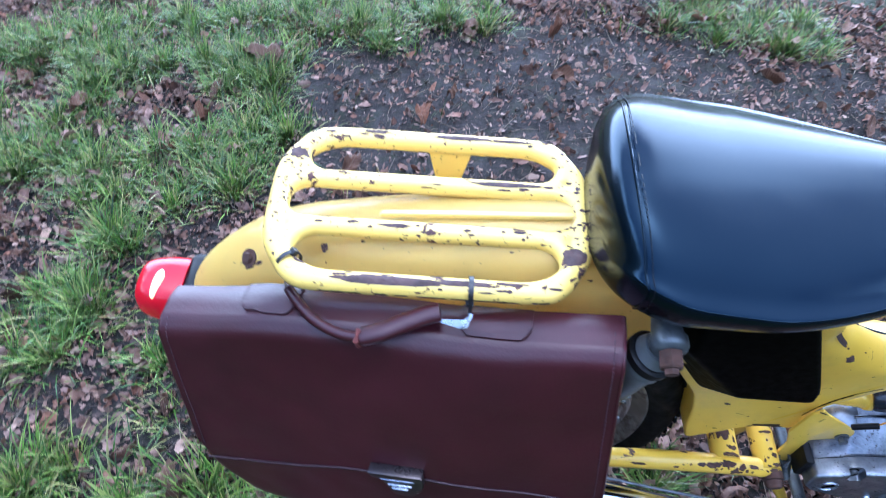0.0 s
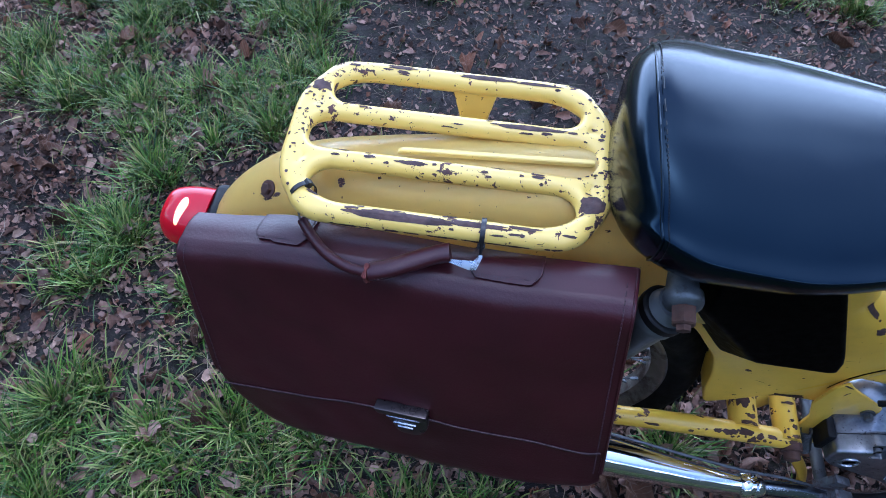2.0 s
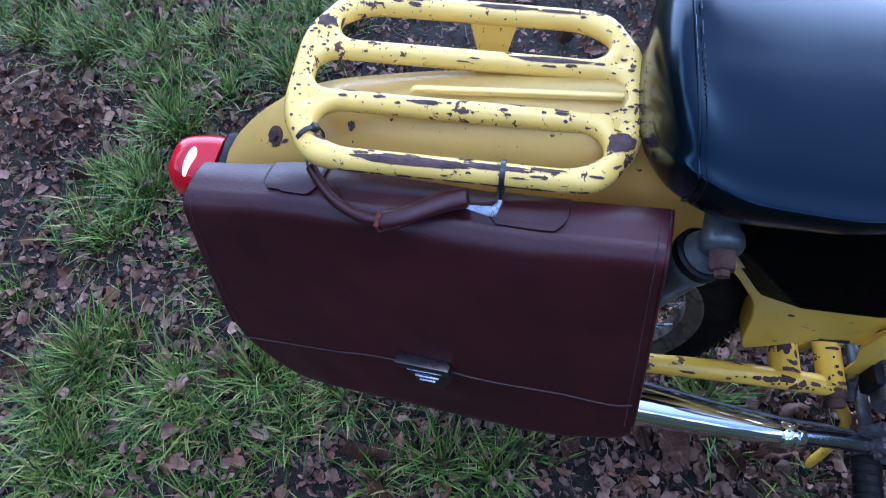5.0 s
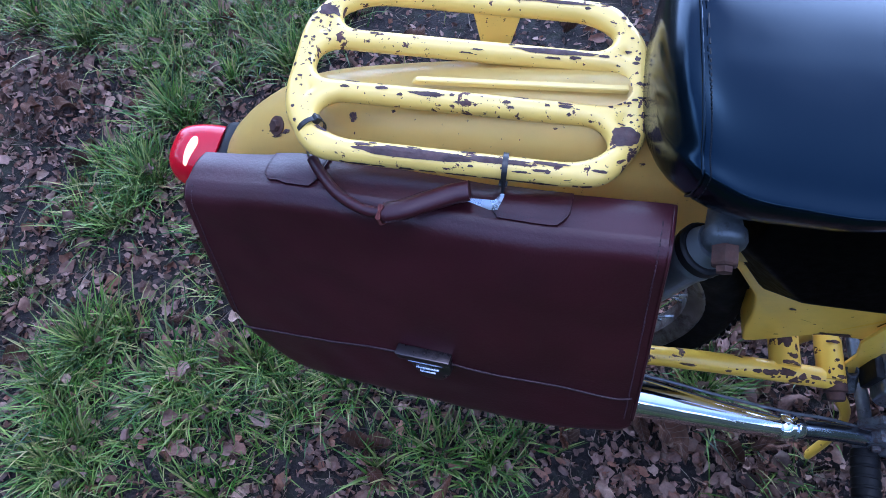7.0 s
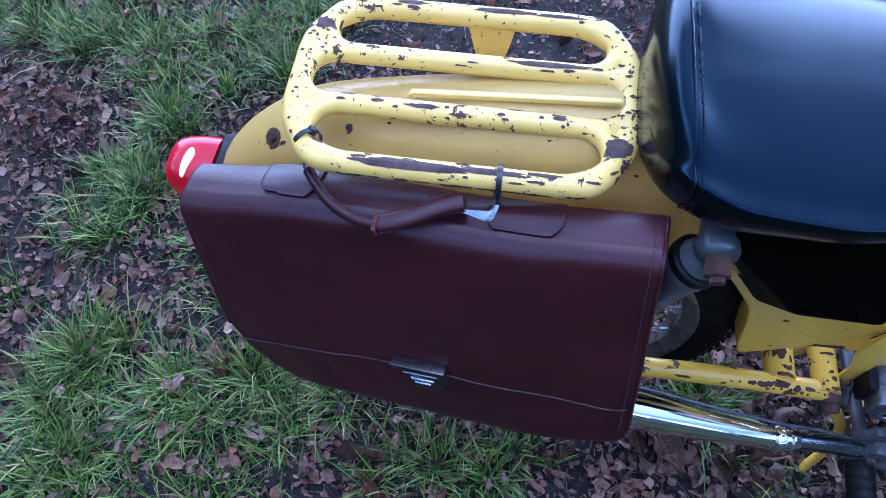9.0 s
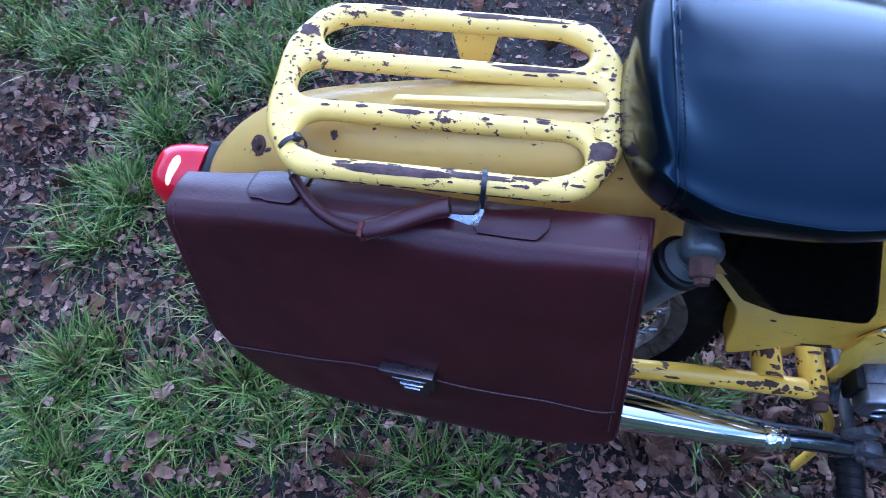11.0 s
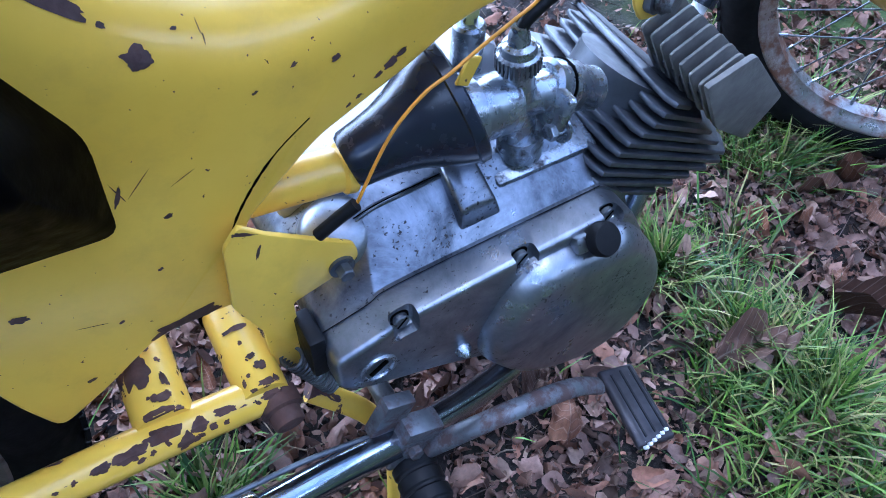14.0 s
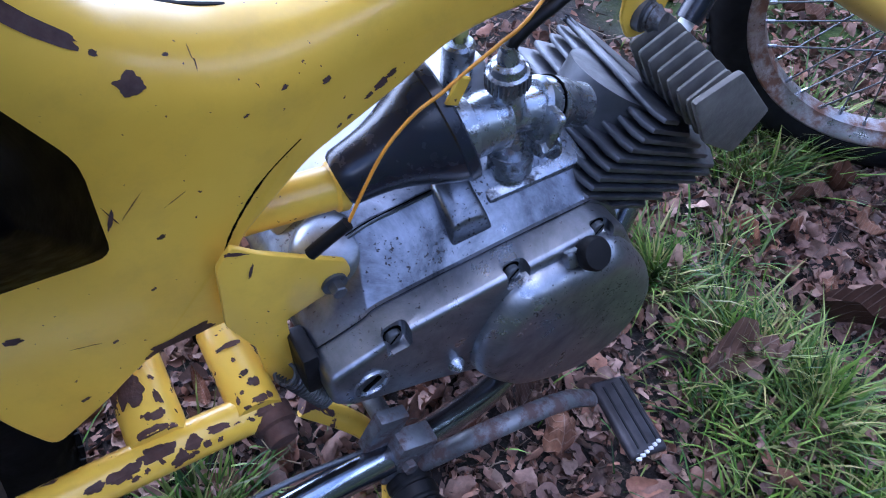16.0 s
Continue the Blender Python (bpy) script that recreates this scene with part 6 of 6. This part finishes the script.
    rad = [0.0108] * len(path)
    rad[0] = 0.0100
    part("sleeve", tube(bmesh.new(), path, rad, 16, flat=0.72), M_LEATHER, handle, "stitched leather sleeve")
    st = bmesh.new()
    for p, q in zip(path[2:], path[3:]):
        a, c = p.lerp(q, 0.15), p.lerp(q, 0.7)
        tube(st, [a + Vector((0, -0.0108, -0.002)), c + Vector((0, -0.0108, -0.002))], 0.0007, 5)
    part("stitching", st, M_STITCH, handle)
    bm = tube(bmesh.new(), spline([(-0.016, -0.006, 0.0680), (-0.017, -0.015, 0.060), (-0.016, -0.010, 0.0500), (-0.015, -0.002, 0.048)], 4), [0.0022 + 0.0008 * math.sin(k * 2.1) for k in range(13)], 7)
    part("frayed_edge", bm, M_FRAY, handle, "frayed red-brown leather edge")
    # metal end plate of the handle and the wire hook at the other end
    bm = bmesh.new()
    out = [(0.050, -0.0035), (0.072, -0.0095), (0.079, -0.0085), (0.0835, 0.006), (0.0805, 0.006), (0.0755, -0.0015)]
    a = [bm.verts.new((x + 0.004, 0.014 + 0.4 * z, 0.075 + 0.75 * z)) for x, z in out]
    c = [bm.verts.new((x + 0.004, 0.0125 + 0.4 * z, 0.0735 + 0.75 * z)) for x, z in out]
    bm.faces.new(a)
    bm.faces.new(c[::-1])
    for k in range(6):
        bm.faces.new((a[k], c[k], c[(k + 1) % 6], a[(k + 1) % 6]))
    part("end_plate", bm, M_CARB, handle, "bent bright metal end plate")
    bm = tube(bmesh.new(), spline([(-0.097, 0.034, 0.074), (-0.096, 0.026, 0.082), (-0.095, 0.026, 0.096), (-0.095, 0.028, 0.106)], 5), 0.0013, 8)
    part("wire_hook", bm, M_CHROME, handle)
    # black pocket behind, seen past the end
    bm = prism(bmesh.new(), corners([(-0.236, -0.045), (-0.243, -0.075), (-0.240, -0.115), (-0.228, -0.128), (-0.19, -0.12), (-0.19, -0.03)], 0.008, 3), 0.055, 0.085, 0.006, 2)
    part("back_pocket", bm, M_TIE, case, "black nylon back pocket")
    # press lock
    lock = empty("lock", Matrix.Translation((0.010, front_y(0, -0.15) - 0.004, -0.138)), case)
    bm = prism(bmesh.new(), corners([(-0.033, 0.016), (0.027, 0.016), (0.027, 0.009), (-0.028, 0.008)], 0.002, 2), -0.014, 0.0, 0.0015, 2)
    part("hood", bm, M_LOCK, lock, "dark metal lock hood")
    bm = prism(bmesh.new(), corners([(-0.026, 0.009), (0.027, 0.009), (0.026, -0.012), (0.016, -0.026), (-0.008, -0.026), (-0.014, -0.012)], 0.006, 3), -0.009, 0.0, 0.0025, 2)
    part("plate", bm, M_LOCK, lock, "dark bronze lock plate")
    for z, x0, x1 in ((0.003, -0.020, 0.018), (-0.006, -0.012, 0.014), (-0.012, -0.008, 0.010)):
        bm = slab(bmesh.new(), pose((x0 + x1) / 2, -0.0098, z, 25, 0, 0), (x1 - x0, 0.003, 0.0019), 0.0007, 2)
        part("rib", bm, M_CARB, lock)
    return case


M_FRAY = plain_mat("raw_leather", (0.11, 0.024, 0.018), 0.9, 0.0, 0.5, 120, 0.6, 300)
M_LOCK = plain_mat("dark_bronze", (0.10, 0.085, 0.085), 0.3, 0.9, 0.2, 40, 0.1, 300)
build_case()


def build_tie(place, along, radius, tail, tilt=0.0):
    """A black cable tie: a flat band once round the rack's bar, with its head and hanging tail."""
    c = Vector(place)
    tie = tagged(empty("cable_tie", Matrix.Translation(c) @ pose(0, 0, 0, 0, 0, 5 + tilt)), "black plastic cable tie round the rack bar", "cable tie", "cable ties on the rack")
    bm = bmesh.new()
    rows = []
    for k in range(28):
        a = 2 * math.pi * k / 28
        rows.append([bm.verts.new((w, (radius + h) * math.cos(a), (radius + h) * math.sin(a))) for w, h in ((-0.0024, 0), (0.0024, 0), (0.0024, 0.0012), (-0.0024, 0.0012))])
    for k in range(28):
        a, b = rows[k], rows[(k + 1) % 28]
        for j in range(4):
            bm.faces.new((a[j], a[(j + 1) % 4], b[(j + 1) % 4], b[j]))
    part("band", bm, M_TIE, tie)
    hy, hz = radius * math.cos(1.0), radius * math.sin(1.0)
    bm = slab(bmesh.new(), pose(0, hy if tail < 0.01 else -radius * 0.7, hz if tail < 0.01 else -radius * 0.75, 40, 0, 0), (0.0075, 0.007, 0.007), 0.0012, 2)
    part("head", bm, M_TIE, tie)
    if tail >= 0.01:
        bm = tube(bmesh.new(), spline([(0, -radius, 0), (0.0005, -radius - 0.002, -0.012), (-0.001, -radius + 0.002, -tail)], 5), 0.0022, 6, flat=0.5)
        part("tail", bm, M_TIE, tie)


bpy.context.view_layer.update()
to_world = moped.matrix_world @ RACK
build_tie(to_world @ Vector((-0.1278, -0.0748, 0.0)), (1, 0, 0), 0.0124, 0.0, -52)
build_tie(to_world @ Vector((0.047, -0.093, 0.0)), (1, 0, 0), 0.0124, 0.036)
